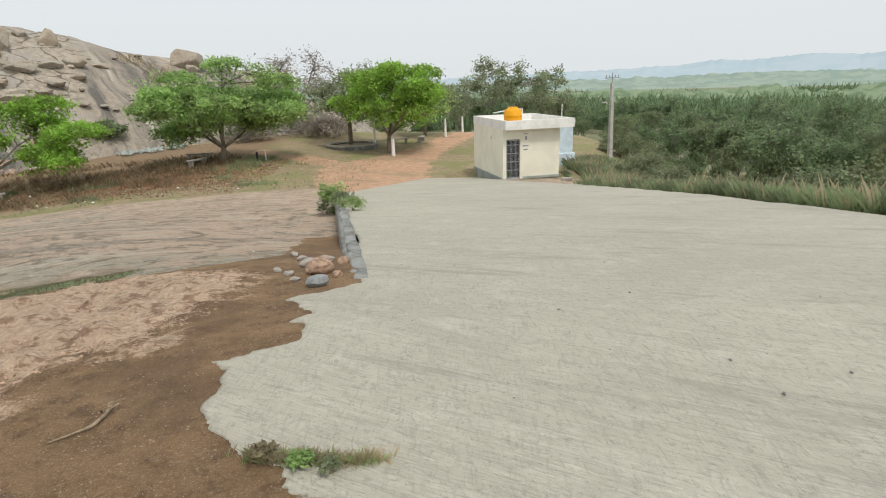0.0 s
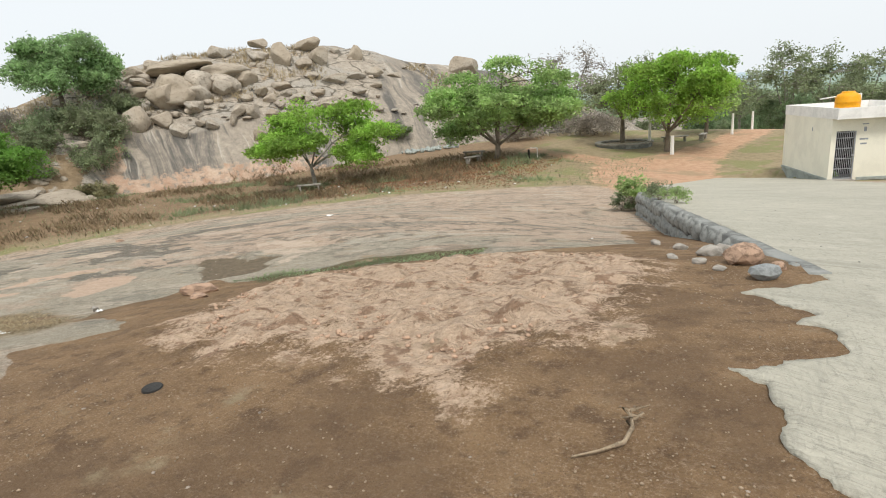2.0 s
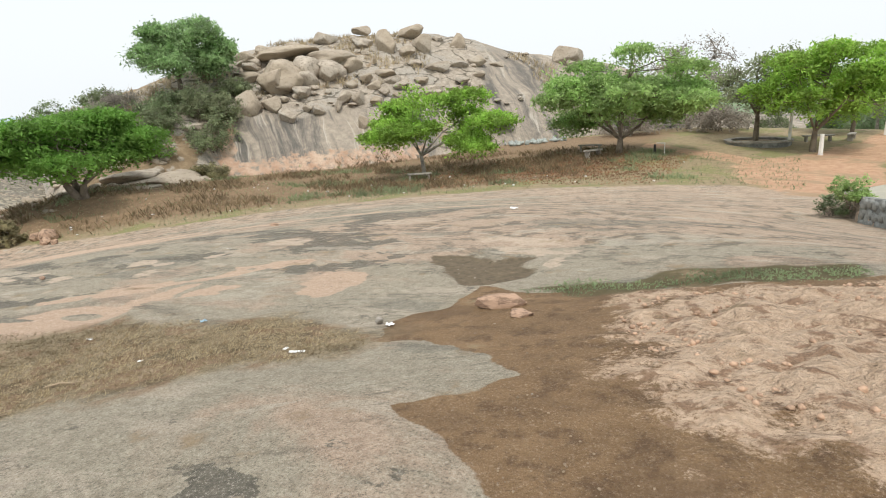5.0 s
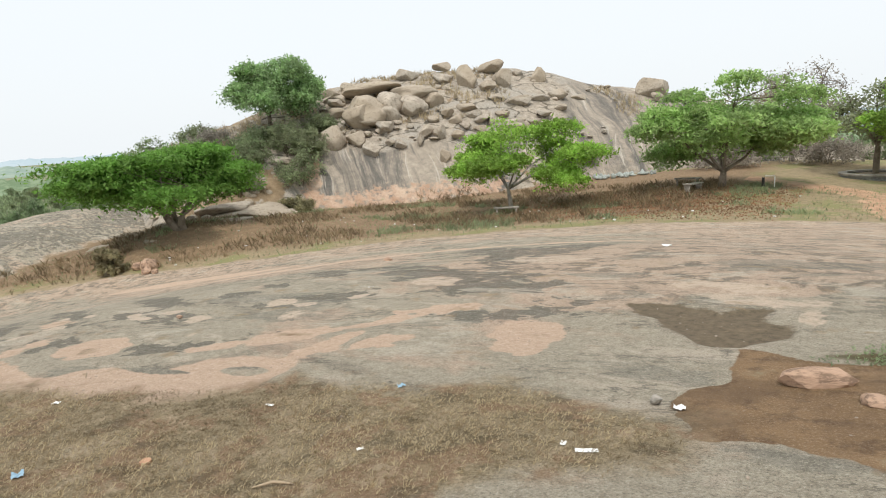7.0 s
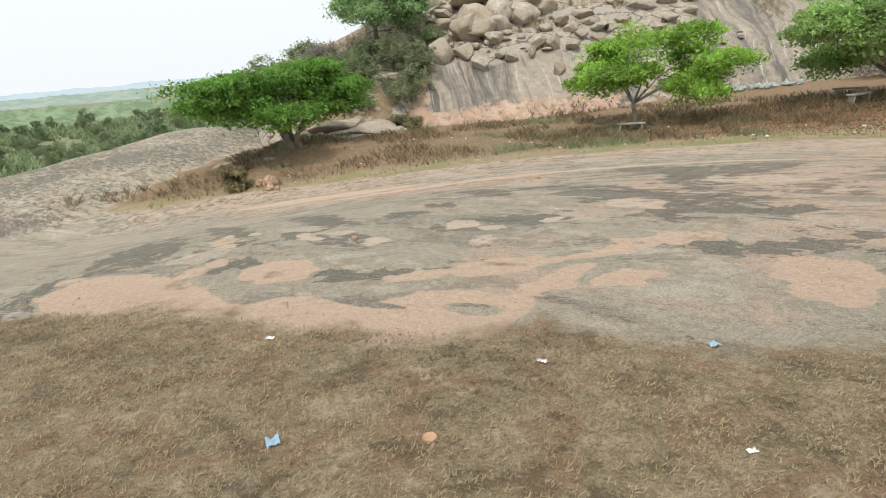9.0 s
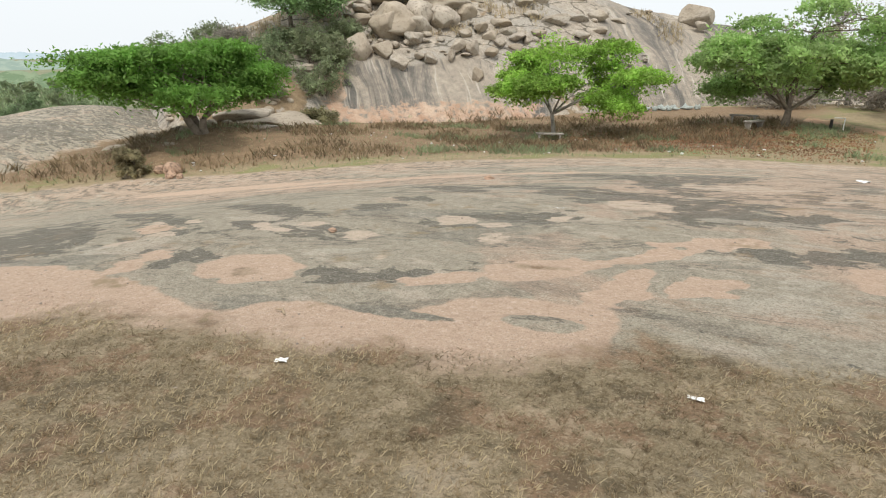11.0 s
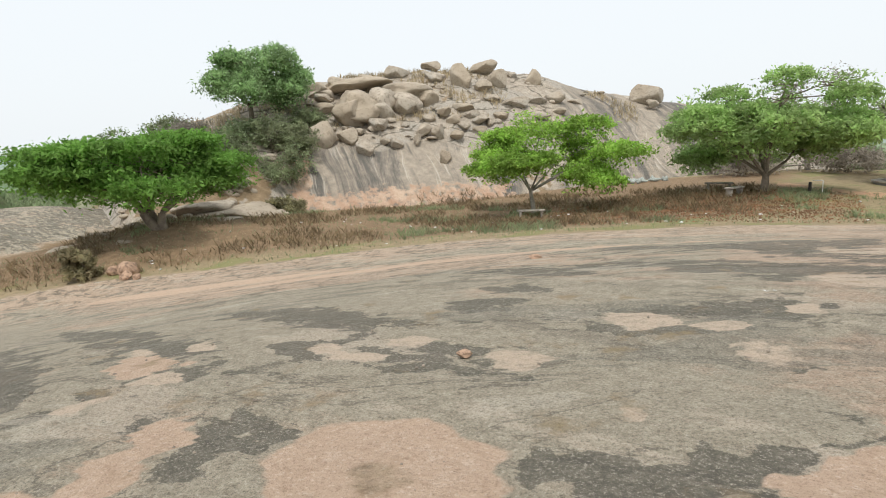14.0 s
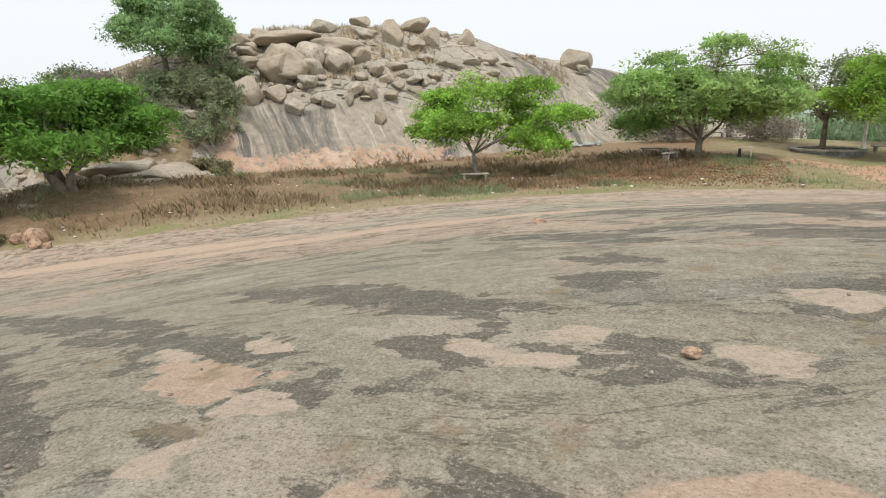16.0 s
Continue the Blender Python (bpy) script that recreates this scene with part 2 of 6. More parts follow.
def concrete_mat():
    k = Mat("brushed_concrete", 0.85)
    a, b2, g = k.noise(0.4, 6), k.noise(3.0, 6, 0.65), k.noise(60, 3)
    brush = k.noise(9, 4, 0.6, (2.2, 0.5, 1), 1.8)
    c = k.mix(a, (0.50, 0.472, 0.385), (0.40, 0.378, 0.308))
    c = k.mix(k.step(b2, 0.45, 1.0, 0, 0.5), c, (0.57, 0.54, 0.45))
    c = k.mix(k.step(brush, 0.45, 0.95, 0, 0.55), c, (0.31, 0.295, 0.245))
    c = k.mix(k.step(k.noise(26, 5, 0.75), 0.62, 0.85, 0, 0.6), c, (0.25, 0.24, 0.20))
    c = k.mix(k.step(k.noise(0.9, 7, 0.7), 0.66, 0.86, 0, 0.3), c, (0.60, 0.57, 0.49))
    here, k.pos = k.pos, k.turned(28)
    sweep = k.noise(13, 4, 0.65, (0.22, 2.6, 1), 2.2)
    drag = k.noise(1.1, 7, 0.7, (0.3, 2.2, 1), 0.8)
    k.pos = here
    c = k.mix(k.step(sweep, 0.5, 0.85, 0, 0.5), c, (0.26, 0.248, 0.205))
    c = k.mix(k.step(drag, 0.62, 0.8, 0, 0.5), c, (0.29, 0.275, 0.225))
    c = k.mix(k.step(drag, 0.34, 0.15, 0, 0.2), c, (0.60, 0.575, 0.49))
    return k.done(c, k.math("ADD", k.math("ADD", k.math("MULTIPLY", brush, 0.6), k.math("MULTIPLY", sweep, 0.8)), k.math("MULTIPLY", g, 0.3)), 0.7, 0.015)


def granite_mat(name, vary=True):
    k = Mat(name, 0.9)
    n1, n2, n3 = k.noise(0.25, 6, 0.6), k.noise(1.6, 6, 0.65), k.noise(12, 4)
    c = k.mix(n2, (0.26, 0.225, 0.18), (0.58, 0.505, 0.41))
    c = k.mix(k.step(n1, 0.45, 0.65, 0, 0.7), c, (0.40, 0.37, 0.32))
    c = k.mix(k.step(n3, 0.55, 0.75, 0, 0.5), c, (0.12, 0.10, 0.08))
    if vary:
        c = k.mix(k.step(k.random(), 0, 1, 0, 0.5), c, (0.37, 0.30, 0.215))
    return k, c, n2, n3


def boulder_mat():
    k, c, n2, n3 = granite_mat("weathered_granite")
    return k.done(c, k.math("ADD", n2, k.math("MULTIPLY", n3, 0.3)), 0.6, 0.15)


def hill_mat():
    k, c, n2, n3 = granite_mat("bedrock", False)
    zh = k.attr("zone_h")
    # water-stained face: dark runs and pale runs down the slope, salmon stone near its foot
    flow = k.node("ShaderNodeAttribute", attribute_name="zone_r").outputs["Vector"]
    here, k.pos = k.pos, flow
    run = k.noise(0.42, 8, 0.7, (1.0, 0.42, 1.0), 0.6)
    run2 = k.noise(1.5, 6, 0.65, (1.0, 0.2, 1.0), 0.2)
    k.pos = here
    face = k.mix(n2, (0.25, 0.222, 0.185), (0.47, 0.40, 0.315))
    face = k.mix(k.step(run, 0.42, 0.74, 0, 0.85), face, (0.10, 0.098, 0.092))
    face = k.mix(k.step(run2, 0.62, 0.8, 0, 0.6), face, (0.58, 0.53, 0.45))
    foot = k.mix(k.noise(0.7, 6, 0.7), (0.36, 0.20, 0.12), (0.60, 0.47, 0.36))
    face = k.mix(k.step(k.math("ADD", zh[1], k.math("MULTIPLY", n2, 0.9)), 1.15, 1.5), face, foot)
    c = k.mix(k.step(k.math("ADD", zh[0], k.math("MULTIPLY", n2, 0.3)), 0.5, 0.8), c, face)
    joint = k.cells(0.30, 0, (1, 1, 2.6), "DISTANCE_TO_EDGE")
    joint = k.step(k.math("ADD", joint, k.math("MULTIPLY", n2, 0.10)), 0.10, 0.06)
    c = k.mix(k.math("MULTIPLY", joint, k.step(zh[0], 0.6, 0.2, 0, 0.8)), c, (0.11, 0.095, 0.07))
    soil = k.mix(n2, (0.19, 0.135, 0.08), (0.36, 0.27, 0.17))
    c = k.mix(k.step(k.math("ADD", zh[2], k.math("MULTIPLY", k.noise(0.9, 6), 0.8)), 0.80, 0.98), c, soil)
    return k.done(c, k.math("ADD", n2, k.math("MULTIPLY", n3, 0.3)), 0.7, 0.2)


GROUND, CONCRETE, BOULDER, HILL = ground_mat(), concrete_mat(), boulder_mat(), hill_mat()
BARK = plain("bark", (0.22, 0.18, 0.14), 0.95, 0.4, 2, dist=0.03, grain=18)
PALE_BARK = plain("pale_bark", (0.34, 0.31, 0.27), 0.95, 0.4, 2, dist=0.03, grain=18)
LEAF_BRIGHT = leaf_mat("fresh_leaves", (0.29, 0.48, 0.085), (0.42, 0.53, 0.15))
LEAF_MID = leaf_mat("green_leaves", (0.33, 0.50, 0.17), (0.43, 0.51, 0.23))
LEAF_DARK = leaf_mat("deep_green_leaves", (0.155, 0.315, 0.06), (0.25, 0.40, 0.10))
LEAF_TOP = leaf_mat("dull_green_leaves", (0.28, 0.42, 0.185), (0.37, 0.44, 0.23))
LEAF_OLIVE = leaf_mat("olive_leaves", (0.25, 0.32, 0.17), (0.34, 0.34, 0.21))
LEAF_DRY = leaf_mat("dry_leaves", (0.31, 0.30, 0.17), (0.38, 0.27, 0.17))
LEAF_GREY = leaf_mat("greyish_twigs", (0.36, 0.33, 0.28), (0.40, 0.35, 0.29))
LEAF_WOOD = leaf_mat("woodland_leaves", (0.19, 0.275, 0.14), (0.36, 0.37, 0.21))
STRAW = leaf_mat("straw", (0.44, 0.36, 0.23), (0.52, 0.44, 0.31))
WEED = leaf_mat("dry_weeds", (0.25, 0.19, 0.115), (0.38, 0.29, 0.18))
WALL_PAINT = plain("cream_paint", (0.80, 0.765, 0.64), 0.75, 0.08, 1.2)
WHITE_PAINT = plain("white_paint", (0.80, 0.78, 0.74), 0.7, 0.12, 2)
BLUE_PAINT = plain("pale_blue_paint", (0.62, 0.72, 0.78), 0.7, 0.15, 2)
PLINTH = plain("plinth_plaster", (0.36, 0.39, 0.36), 0.9, 0.25, 2)
TANK = plain("yellow_plastic", (0.80, 0.36, 0.012), 0.4, 0.1, 4, grain=90)
STEEL = plain("grey_painted_steel", (0.42, 0.43, 0.45), 0.5, 0.25, 6, 0.2)
# near-black colour for the shade inside the hut
DARK = plain("interior_shade", (0.03, 0.03, 0.032), 0.9, 0.2)
POLE = plain("cast_concrete", (0.48, 0.46, 0.42), 0.9, 0.2, 2)
STONEWORK = plain("mortared_stone", (0.28, 0.285, 0.265), 0.95, 0.45, 1.5, dist=0.04, grain=9)
SLABSTONE = plain("slab_stone", (0.37, 0.34, 0.295), 0.9, 0.35, 2, dist=0.03)
REDSTONE = plain("reddish_stone", (0.42, 0.285, 0.20), 0.9, 0.5, 4, dist=0.04, grain=18)
TERRACOTTA = plain("terracotta", (0.46, 0.27, 0.17), 0.8, 0.2, 8)
PAPER = plain("white_litter", (0.80, 0.80, 0.78), 0.6, 0.15, 20)
BLUE_LITTER = plain("blue_litter", (0.32, 0.47, 0.58), 0.5, 0.3, 20)
BLACK = plain("black_rubber", (0.035, 0.033, 0.03), 0.7, 0.3, 9)
DEADWOOD = plain("dead_wood", (0.36, 0.28, 0.19), 0.9, 0.4, 8, dist=0.02)


# ---- lie of the land ----
SPOTS = np.array(((0, 2, 0), (-0.9, 3, -.06), (-0.6, 5.5, -.17), (-3.2, 3.0, -.13), (-4.4, 3.0, -.19), (-6.2, 3.0, -.34), (-7.1, 5.4, -.76), (-8.2, 6, -.93),
                  (-9.0, 7.4, -1.0), (-11, 3, -.93), (-14, 5.2, -1.18), (-16, 4.3, -1.29), (-14.4, 7, -1.24), (-10.2, 12.9, -1.42), (-6.1, 12.3, -1.25), (-3.6, 19, -2.6), (-2.4, 13, -1.75),
                  (-38.7, 18, -5.4), (-28, 36, -4.75), (-15.5, 43.4, -3.5), (-3.4, 49.5, -4.0), (1, 40, -4.3), (9, 33, -3.9), (-14, 62, -3.1), (-20, -20, -1.2), (10, -15, .2), (12, 5, -.4), (-42, 8, -6.5), (-45, 22, -4.0), (-40, 36, -4.9)), float)


def kern(d):
    return np.sqrt(d * d + 1.0)


n_s = len(SPOTS)
gram = np.zeros((n_s + 3, n_s + 3))
gram[:n_s, :n_s] = kern(np.hypot(SPOTS[:, None, 0] - SPOTS[None, :, 0], SPOTS[:, None, 1] - SPOTS[None, :, 1])) - 0.15 * np.eye(n_s)
gram[:n_s, n_s] = gram[n_s, :n_s] = 1
gram[:n_s, n_s + 1] = gram[n_s + 1, :n_s] = SPOTS[:, 0]
gram[:n_s, n_s + 2] = gram[n_s + 2, :n_s] = SPOTS[:, 1]
LAND_W = np.linalg.solve(gram, np.r_[SPOTS[:, 2], 0, 0, 0])


def ease(v, lo, hi):
    v = np.clip((np.asarray(v, float) - lo) / (hi - lo), 0, 1)
    return v * v * (3 - 2 * v)


def waves(x, y, size, seed=0, octaves=3):
    """Smooth value noise on arrays, about -1 to 1."""
    out, amp = 0, 0.55
    for o in range(octaves):
        u, v = np.asarray(x, float) / size + 17.3 * o + seed * 3.7, np.asarray(y, float) / size - 9.1 * o + seed * 1.9
        i, j = np.floor(u), np.floor(v)
        fu, fv = u - i, v - j
        fu, fv = fu * fu * (3 - 2 * fu), fv * fv * (3 - 2 * fv)

        def h(a, b):
            s = np.sin(a * 127.1 + b * 311.7 + seed * 74.7) * 43758.5453
            return (s - np.floor(s)) * 2 - 1

        out = out + amp * ((h(i, j) * (1 - fu) + h(i + 1, j) * fu) * (1 - fv) + (h(i, j + 1) * (1 - fu) + h(i + 1, j + 1) * fu) * fv)
        size, amp = size / 2, amp / 2
    return out


def slab_z(x, y):
    return -0.02 - 0.127 * np.maximum(np.asarray(y, float) - 4, 0) + 0 * np.asarray(x, float)


def inside(x, y, poly, rag=0.0, size=0.5, seed=1):
    """Signed distance to a polygon on arrays, positive inside, with a ragged edge."""
    x, y = np.asarray(x, float), np.asarray(y, float)
    if rag:
        x, y = x + rag * waves(x, y, size, seed), y + rag * waves(x, y, size, seed + 5)
    best, odd = np.full(x.shape, 1e9), np.zeros(x.shape, bool)
    for (ax, ay), (bx, by) in zip(poly, poly[1:] + poly[:1]):
        ex, ey = bx - ax, by - ay
        t = np.clip(((x - ax) * ex + (y - ay) * ey) / (ex * ex + ey * ey), 0, 1)
        best = np.minimum(best, np.hypot(x - ax - t * ex, y - ay - t * ey))
        if ey:
            odd ^= ((ay > y) != (by > y)) & (x < ex * (y - ay) / ey + ax)
    return np.where(odd, best, -best)


PAVED = [(-0.35, 1.9), (-0.76, 2.31), (-0.91, 2.43), (-1.15, 2.59), (-1.25, 2.88), (-1.22, 3.29), (-1.42, 3.39), (-1.07, 3.57), (-0.82, 3.74), (-0.88, 4.08),
         (-1.02, 4.13), (-0.89, 4.39), (-1.27, 4.9), (-0.99, 5.13), (-0.63, 5.55), (-1.05, 9.0), (-3.15, 19.4), (-3.4, 23.0), (-0.2, 37.0), (3.2, 35.5), (4.2, 29.5),
         (6.0, 24.5), (7.3, 19.7), (8.1, 15.8), (8.3, 12.2), (8.5, 9.6), (9.2, 4), (9.5, -9), (-0.1, -9)]


def west_slab(x, y, z):
    """A whaleback of bare granite beside the low tree: its height where it stands out, and how much it shows."""
    ux, uy = -0.43, 0.903
    u = (x + 57) * ux + (y - 4) * uy
    p = (x + 57) * uy - (y - 4) * ux
    crest = -4.75 + 0.05 * u + 0.35 * waves(x, y, 7, 81, 2) - 0.012 * np.maximum(u - 18, 0) ** 2 - 0.006 * np.maximum(-12 - u, 0) ** 2
    rock = crest - np.where(p > 0, 0.012, 0.03) * p * p
    return np.maximum(z, rock), ease(rock - z, -0.25, 0.05) * (1 - ease(p, 11, 15))


def land(x, y):
    x, y = np.asarray(x, float), np.asarray(y, float)
    return west_slab(x, y, land_base(x, y))[0]


def land_base(x, y):
    x, y = np.asarray(x, float), np.asarray(y, float)
    z = LAND_W[n_s] + LAND_W[n_s + 1] * x + LAND_W[n_s + 2] * y
    for (a, b, _), w in zip(SPOTS, LAND_W):
        z = z + w * kern(np.hypot(x - a, y - b))
    # away from the knoll everything falls to the plain
    r = np.hypot(x + 12, (y - 22) * 0.85)
    far = ease(r, 34, 80)
    z = np.where(far > 0, z * (1 - far) + (-11 + 1.5 * waves(x, y, 60, 3)) * far, z)
    east = ease(x - np.interp(y, [5, 12, 24, 36, 60], [9.2, 8.8, 7.2, 9.5, 14]), 0.2, 14) * ease(y, -25, 0)
    z = z - 5.0 * east * (1 - far)
    # the yard is filled up to the slab
    d = inside(x, y, PAVED)
    under = slab_z(x, y) - 0.10
    near = slab_z(x, y) - 0.022
    k = ease(d, -1.4, -0.02) * (1 - ease(y, 5.2, 6.3)) * (1 - ease(x, 3, 4))
    z = z * (1 - k) + near * k
    k2 = ease(d, -0.8, -0.05) * np.where((x > 3) | (y > 21), 1, 0)
    z = z * (1 - k2) + (slab_z(x, y) - 0.03) * k2
    pad = 1 - ease(np.hypot(x - 4.8, (y - 33.4) * 0.85), 3.4, 6.0)
    z = z * (1 - pad) + np.minimum(slab_z(x, np.minimum(y, 32.5)) - 0.03, 0) * pad
    deep = np.where(y < 6.2, 0.3, 0.04)
    z = np.where(d > 0, np.minimum(z, slab_z(x, y) - 0.022), z)
    return np.where((d > deep) & (pad < 0.02), under, np.where(d > deep, np.minimum(z, slab_z(x, y) - 0.05), z))


def height(x, y):
    return float(land(np.array([x]), np.array([y]))[0])


def hill_top(a):
    return np.interp(a, [-80, -68, -62, -57, -51, -45.6, -41, -36, -32, -27.6, -22.8, -19.6, -14.5, -9, -3, 4],
                     [-5, -1.2, .6, 1.9, 4.0, 6.0, 6.4, 6.7, 6.8, 6.6, 5.8, 4.8, 3.8, 2.6, -.5, -4])


def hill_reach(a):
    return np.interp(a, [-70, -59, -48, -31, -25, -17, -10, -3], [42, 43, 48, 49, 52, 57, 64, 76]), np.interp(a, [-68, -45, -32, -20, -9], [62, 68, 76, 82, 88])


def hill(x, y):
    """The bare granite hill: a rounded whaleback with a steep near face."""
    dx, dy = np.asarray(x, float) + 13, np.asarray(y, float) - 2
    r, a = np.hypot(dx, dy), np.degrees(np.arctan2(dx, dy))
    foot, ridge = hill_reach(a)
    top = np.tan(np.radians(hill_top(a))) * ridge
    s = np.clip((r - foot) / (ridge - foot), -0.3, 2)
    p = np.where(s < 1, 1 - np.abs(1 - s) ** 1.5, 1 - (s - 1) ** 2 * 1.3)
    west = 1 - ease(a, -68, -60)
    return (-5.2 + (top + 5.2) * p) * (1 - west) - 11 * west


def surface(x, y):
    return max(height(x, y), float(hill(np.array([x]), np.array([y]))[0]))


# ---- mesh helpers ----
def mesh_of(name, verts, faces, mats, smooth=False, picks=None):
    me = bpy.data.meshes.new(name)
    me.from_pydata([tuple(v) for v in verts], [], [tuple(f) for f in faces])
    for m in mats:
        me.materials.append(m)
    if picks is not None:
        me.polygons.foreach_set("material_index", np.asarray(picks, dtype=np.int32))
    if smooth:
        me.polygons.foreach_set("use_smooth", np.ones(len(me.polygons), bool))
    me.update()
    return me


def part(name, me, parent=None):
    ob = new(name, me)
    ob.parent = parent
    return ob


def grid_mesh(name, xs, ys, zf, mat, lift=None):
    X, Y = np.meshgrid(xs, ys)
    Z = zf(X, Y)
    nx, ny = len(xs), len(ys)
    v = np.stack([X, Y, Z], -1).reshape(-1, 3)
    i = (np.arange(ny - 1)[:, None] * nx + np.arange(nx - 1)[None]).ravel()
    f = np.stack([i, i + 1, i + 1 + nx, i + nx], -1)
    return v, f


def fast_mesh(name, v, f, mat):
    me = bpy.data.meshes.new(name)
    me.vertices.add(len(v))
    me.vertices.foreach_set("co", np.asarray(v, np.float32).ravel())
    k = f.shape[1]
    me.loops.add(f.size)
    me.loops.foreach_set("vertex_index", f.astype(np.int32).ravel())
    me.polygons.add(len(f))
    me.polygons.foreach_set("loop_start", np.arange(0, f.size, k, dtype=np.int32))
    me.polygons.foreach_set("loop_total", np.full(len(f), k, np.int32))
    me.polygons.foreach_set("use_smooth", np.ones(len(f), bool))
    me.materials.append(mat)
    me.update(calc_edges=True)
    return me


def zones(me, name, r, g, b):
    at = me.attributes.new(name, "FLOAT_COLOR", "POINT")
    at.data.foreach_set("color", np.stack([r, g, b, np.ones_like(r)], -1).astype(np.float32).ravel())


def box_bm(bm, size, at, bevel=0.0, turn=0.0):
    m = Matrix.Translation(at) @ Matrix.Rotation(turn, 4, "Z") @ Matrix.Diagonal((*size, 1))
    made = bmesh.ops.create_cube(bm, size=1, matrix=m)["verts"]
    if bevel:
        edges = {e for v in made for e in v.link_edges}
        bmesh.ops.bevel(bm, geom=list(edges), offset=bevel, segments=1, affect="EDGES")


def rod_bm(bm, a, b, r0, r1=None, sides=8):
    a, b = Vector(a), Vector(b)
    d = b - a
    m = Matrix.Translation((a + b) / 2) @ d.to_track_quat("Z", "Y").to_matrix().to_4x4()
    bmesh.ops.create_cone(bm, cap_ends=True, segments=sides, radius1=r0, radius2=r1 if r1 is not None else r0, depth=d.length, matrix=m)


def from_bm(name, build, mat, smooth=False):
    bm = bmesh.new()
    build(bm)
    me = bpy.data.meshes.new(name)
    bm.to_mesh(me)
    bm.free()
    me.materials.append(mat)
    if smooth:
        me.polygons.foreach_set("use_smooth", np.ones(len(me.polygons), bool))
    return me


def rock_mesh(name, seed, mat, cuts=13, sub=3, rough=0.07, deep=(0.28, 0.44)):
    """A rounded, joint-bounded boulder about 1 across, resting near z = 0."""
    rng = random.Random(seed)
    planes = [(Vector((rng.gauss(0, 1), rng.gauss(0, 1), rng.gauss(0, 0.8))).normalized(), rng.uniform(*deep)) for _ in range(cuts)]
    off = Vector((rng.uniform(0, 50), rng.uniform(0, 50), rng.uniform(0, 50)))

    def build(bm):
        bmesh.ops.create_icosphere(bm, subdivisions=sub, radius=0.5)
        for v in bm.verts:
            p = v.co.copy()
            for nrm, d in planes:
                over = p.dot(nrm) - d
                if over > 0:
                    p -= nrm * over * 0.94
            p *= 1 + rough * noise.fractal(p * 3 + off, 0.8, 2.0, 3)
            v.co = p

    return from_bm(name, build, mat, True)


# ---- ground ----
def graded(knots):
    out = []
    for (a, step), (b, _) in zip(knots, knots[1:]):
        out.extend(np.arange(a, b - step * 0.5, step))
    return np.array(out + [knots[-1][0]])


def steps_out(a, first, last, ratio=1.16):
    out, d = [], first
    p = a
    sign = 1 if last > a else -1
    while (last - p) * sign > 0:
        p += sign * d
        out.append(p)
        d *= ratio
    return out


xs = np.r_[steps_out(-46, 0.7, -4000)[::-1], graded([(-46, 0.55), (-24, 0.28), (-18, 0.05), (-8, 0.07), (-0.2, 0.3), (10, 0)]), steps_out(10, 0.5, 4000)]
ys = np.r_[steps_out(0.6, 0.5, -4000)[::-1], graded([(0.6, 0.05), (7, 0.085), (9.5, 0.14), (16, 0.3), (34, 0.6), (64, 0)]), steps_out(64, 0.8, 4000)]

DIRT = [(-0.4, 0.2), (-0.3, 5.6), (-1.0, 8.6), (-2.2, 14), (-3.0, 13.5), (-2.2, 8.6), (-3.4, 7.6), (-4.4, 7.0), (-5.6, 6.3), (-6.4, 6.1), (-7.2, 6.2), (-7.69, 6.29), (-7.59, 5.82),
        (-7.74, 5.17), (-7.79, 4.72), (-7.5, 4.2), (-6.9, 4.2), (-6.06, 3.75), (-6.28, 3.35), (-6.68, 3.03), (-5.93, 2.71), (-5.86, 2.52), (-5.48, 2.33), (-5.25, 2.0), (-5.0, 1.6), (-4.6, 0.2)]
MOUND = [(-5.95, 4.47), (-6.0, 5.9), (-5.14, 6.2), (-3.66, 7.1), (-2.2, 6.7), (-1.9, 5.6), (-2.2, 4.0), (-2.6, 3.0), (-3.3, 3.15), (-4.1, 3.4), (-4.32, 2.95), (-5.3, 3.58)]
POOL = [(-9.15, 7.69), (-8.73, 7.8), (-8.06, 7.46), (-7.63, 7.77), (-7.6, 7.37), (-7.38, 7.24), (-7.29, 6.85), (-7.72, 6.47), (-7.95, 6.48), (-8.48, 6.77), (-8.84, 7.18)]
CHANNEL = [(-7.22, 6.29), (-6.23, 6.64), (-5.77, 7.33), (-4.69, 7.74), (-4.15, 8.13), (-4.16, 7.25), (-4.77, 6.66), (-5.68, 6.34), (-6.45, 5.9)]
HAY = [(-16.5, 0.6), (-14.6, 2.1), (-13.4, 2.7), (-12.4, 3.05), (-11.6, 3.2), (-11.05, 3.68), (-10.88, 4.19), (-9.85, 4.34), (-9.13, 4.9), (-8.73, 4.71), (-8.06, 4.5), (-7.65, 4.65), (-7.5, 4.05), (-7.76, 3.7), (-8.31, 3.1), (-8.9, 2.6), (-9.1, 1.6), (-9.0, 0)]
SLIVER = [(-10.8, 3.3), (-8.86, 4.64), (-7.9, 4.35), (-7.6, 4.15), (-8.6, 3.4), (-9.3, 2.6)]
GRAVEL = [(-16.2, 1.9), (-14.6, 2.7), (-13.91, 2.87), (-13.75, 2.97), (-13.41, 2.78), (-13.23, 2.89), (-13.18, 3.1), (-13.15, 3.36), (-12.82, 3.43), (-12.56, 3.49), (-12.1, 3.75), (-12.08, 3.95), (-11.91, 4.26), (-11.47, 4.34),
          (-11.22, 4.49), (-11.1, 4.39), (-10.99, 4.27), (-11.0, 3.5), (-11.8, 2.7), (-12.6, 1.4)]
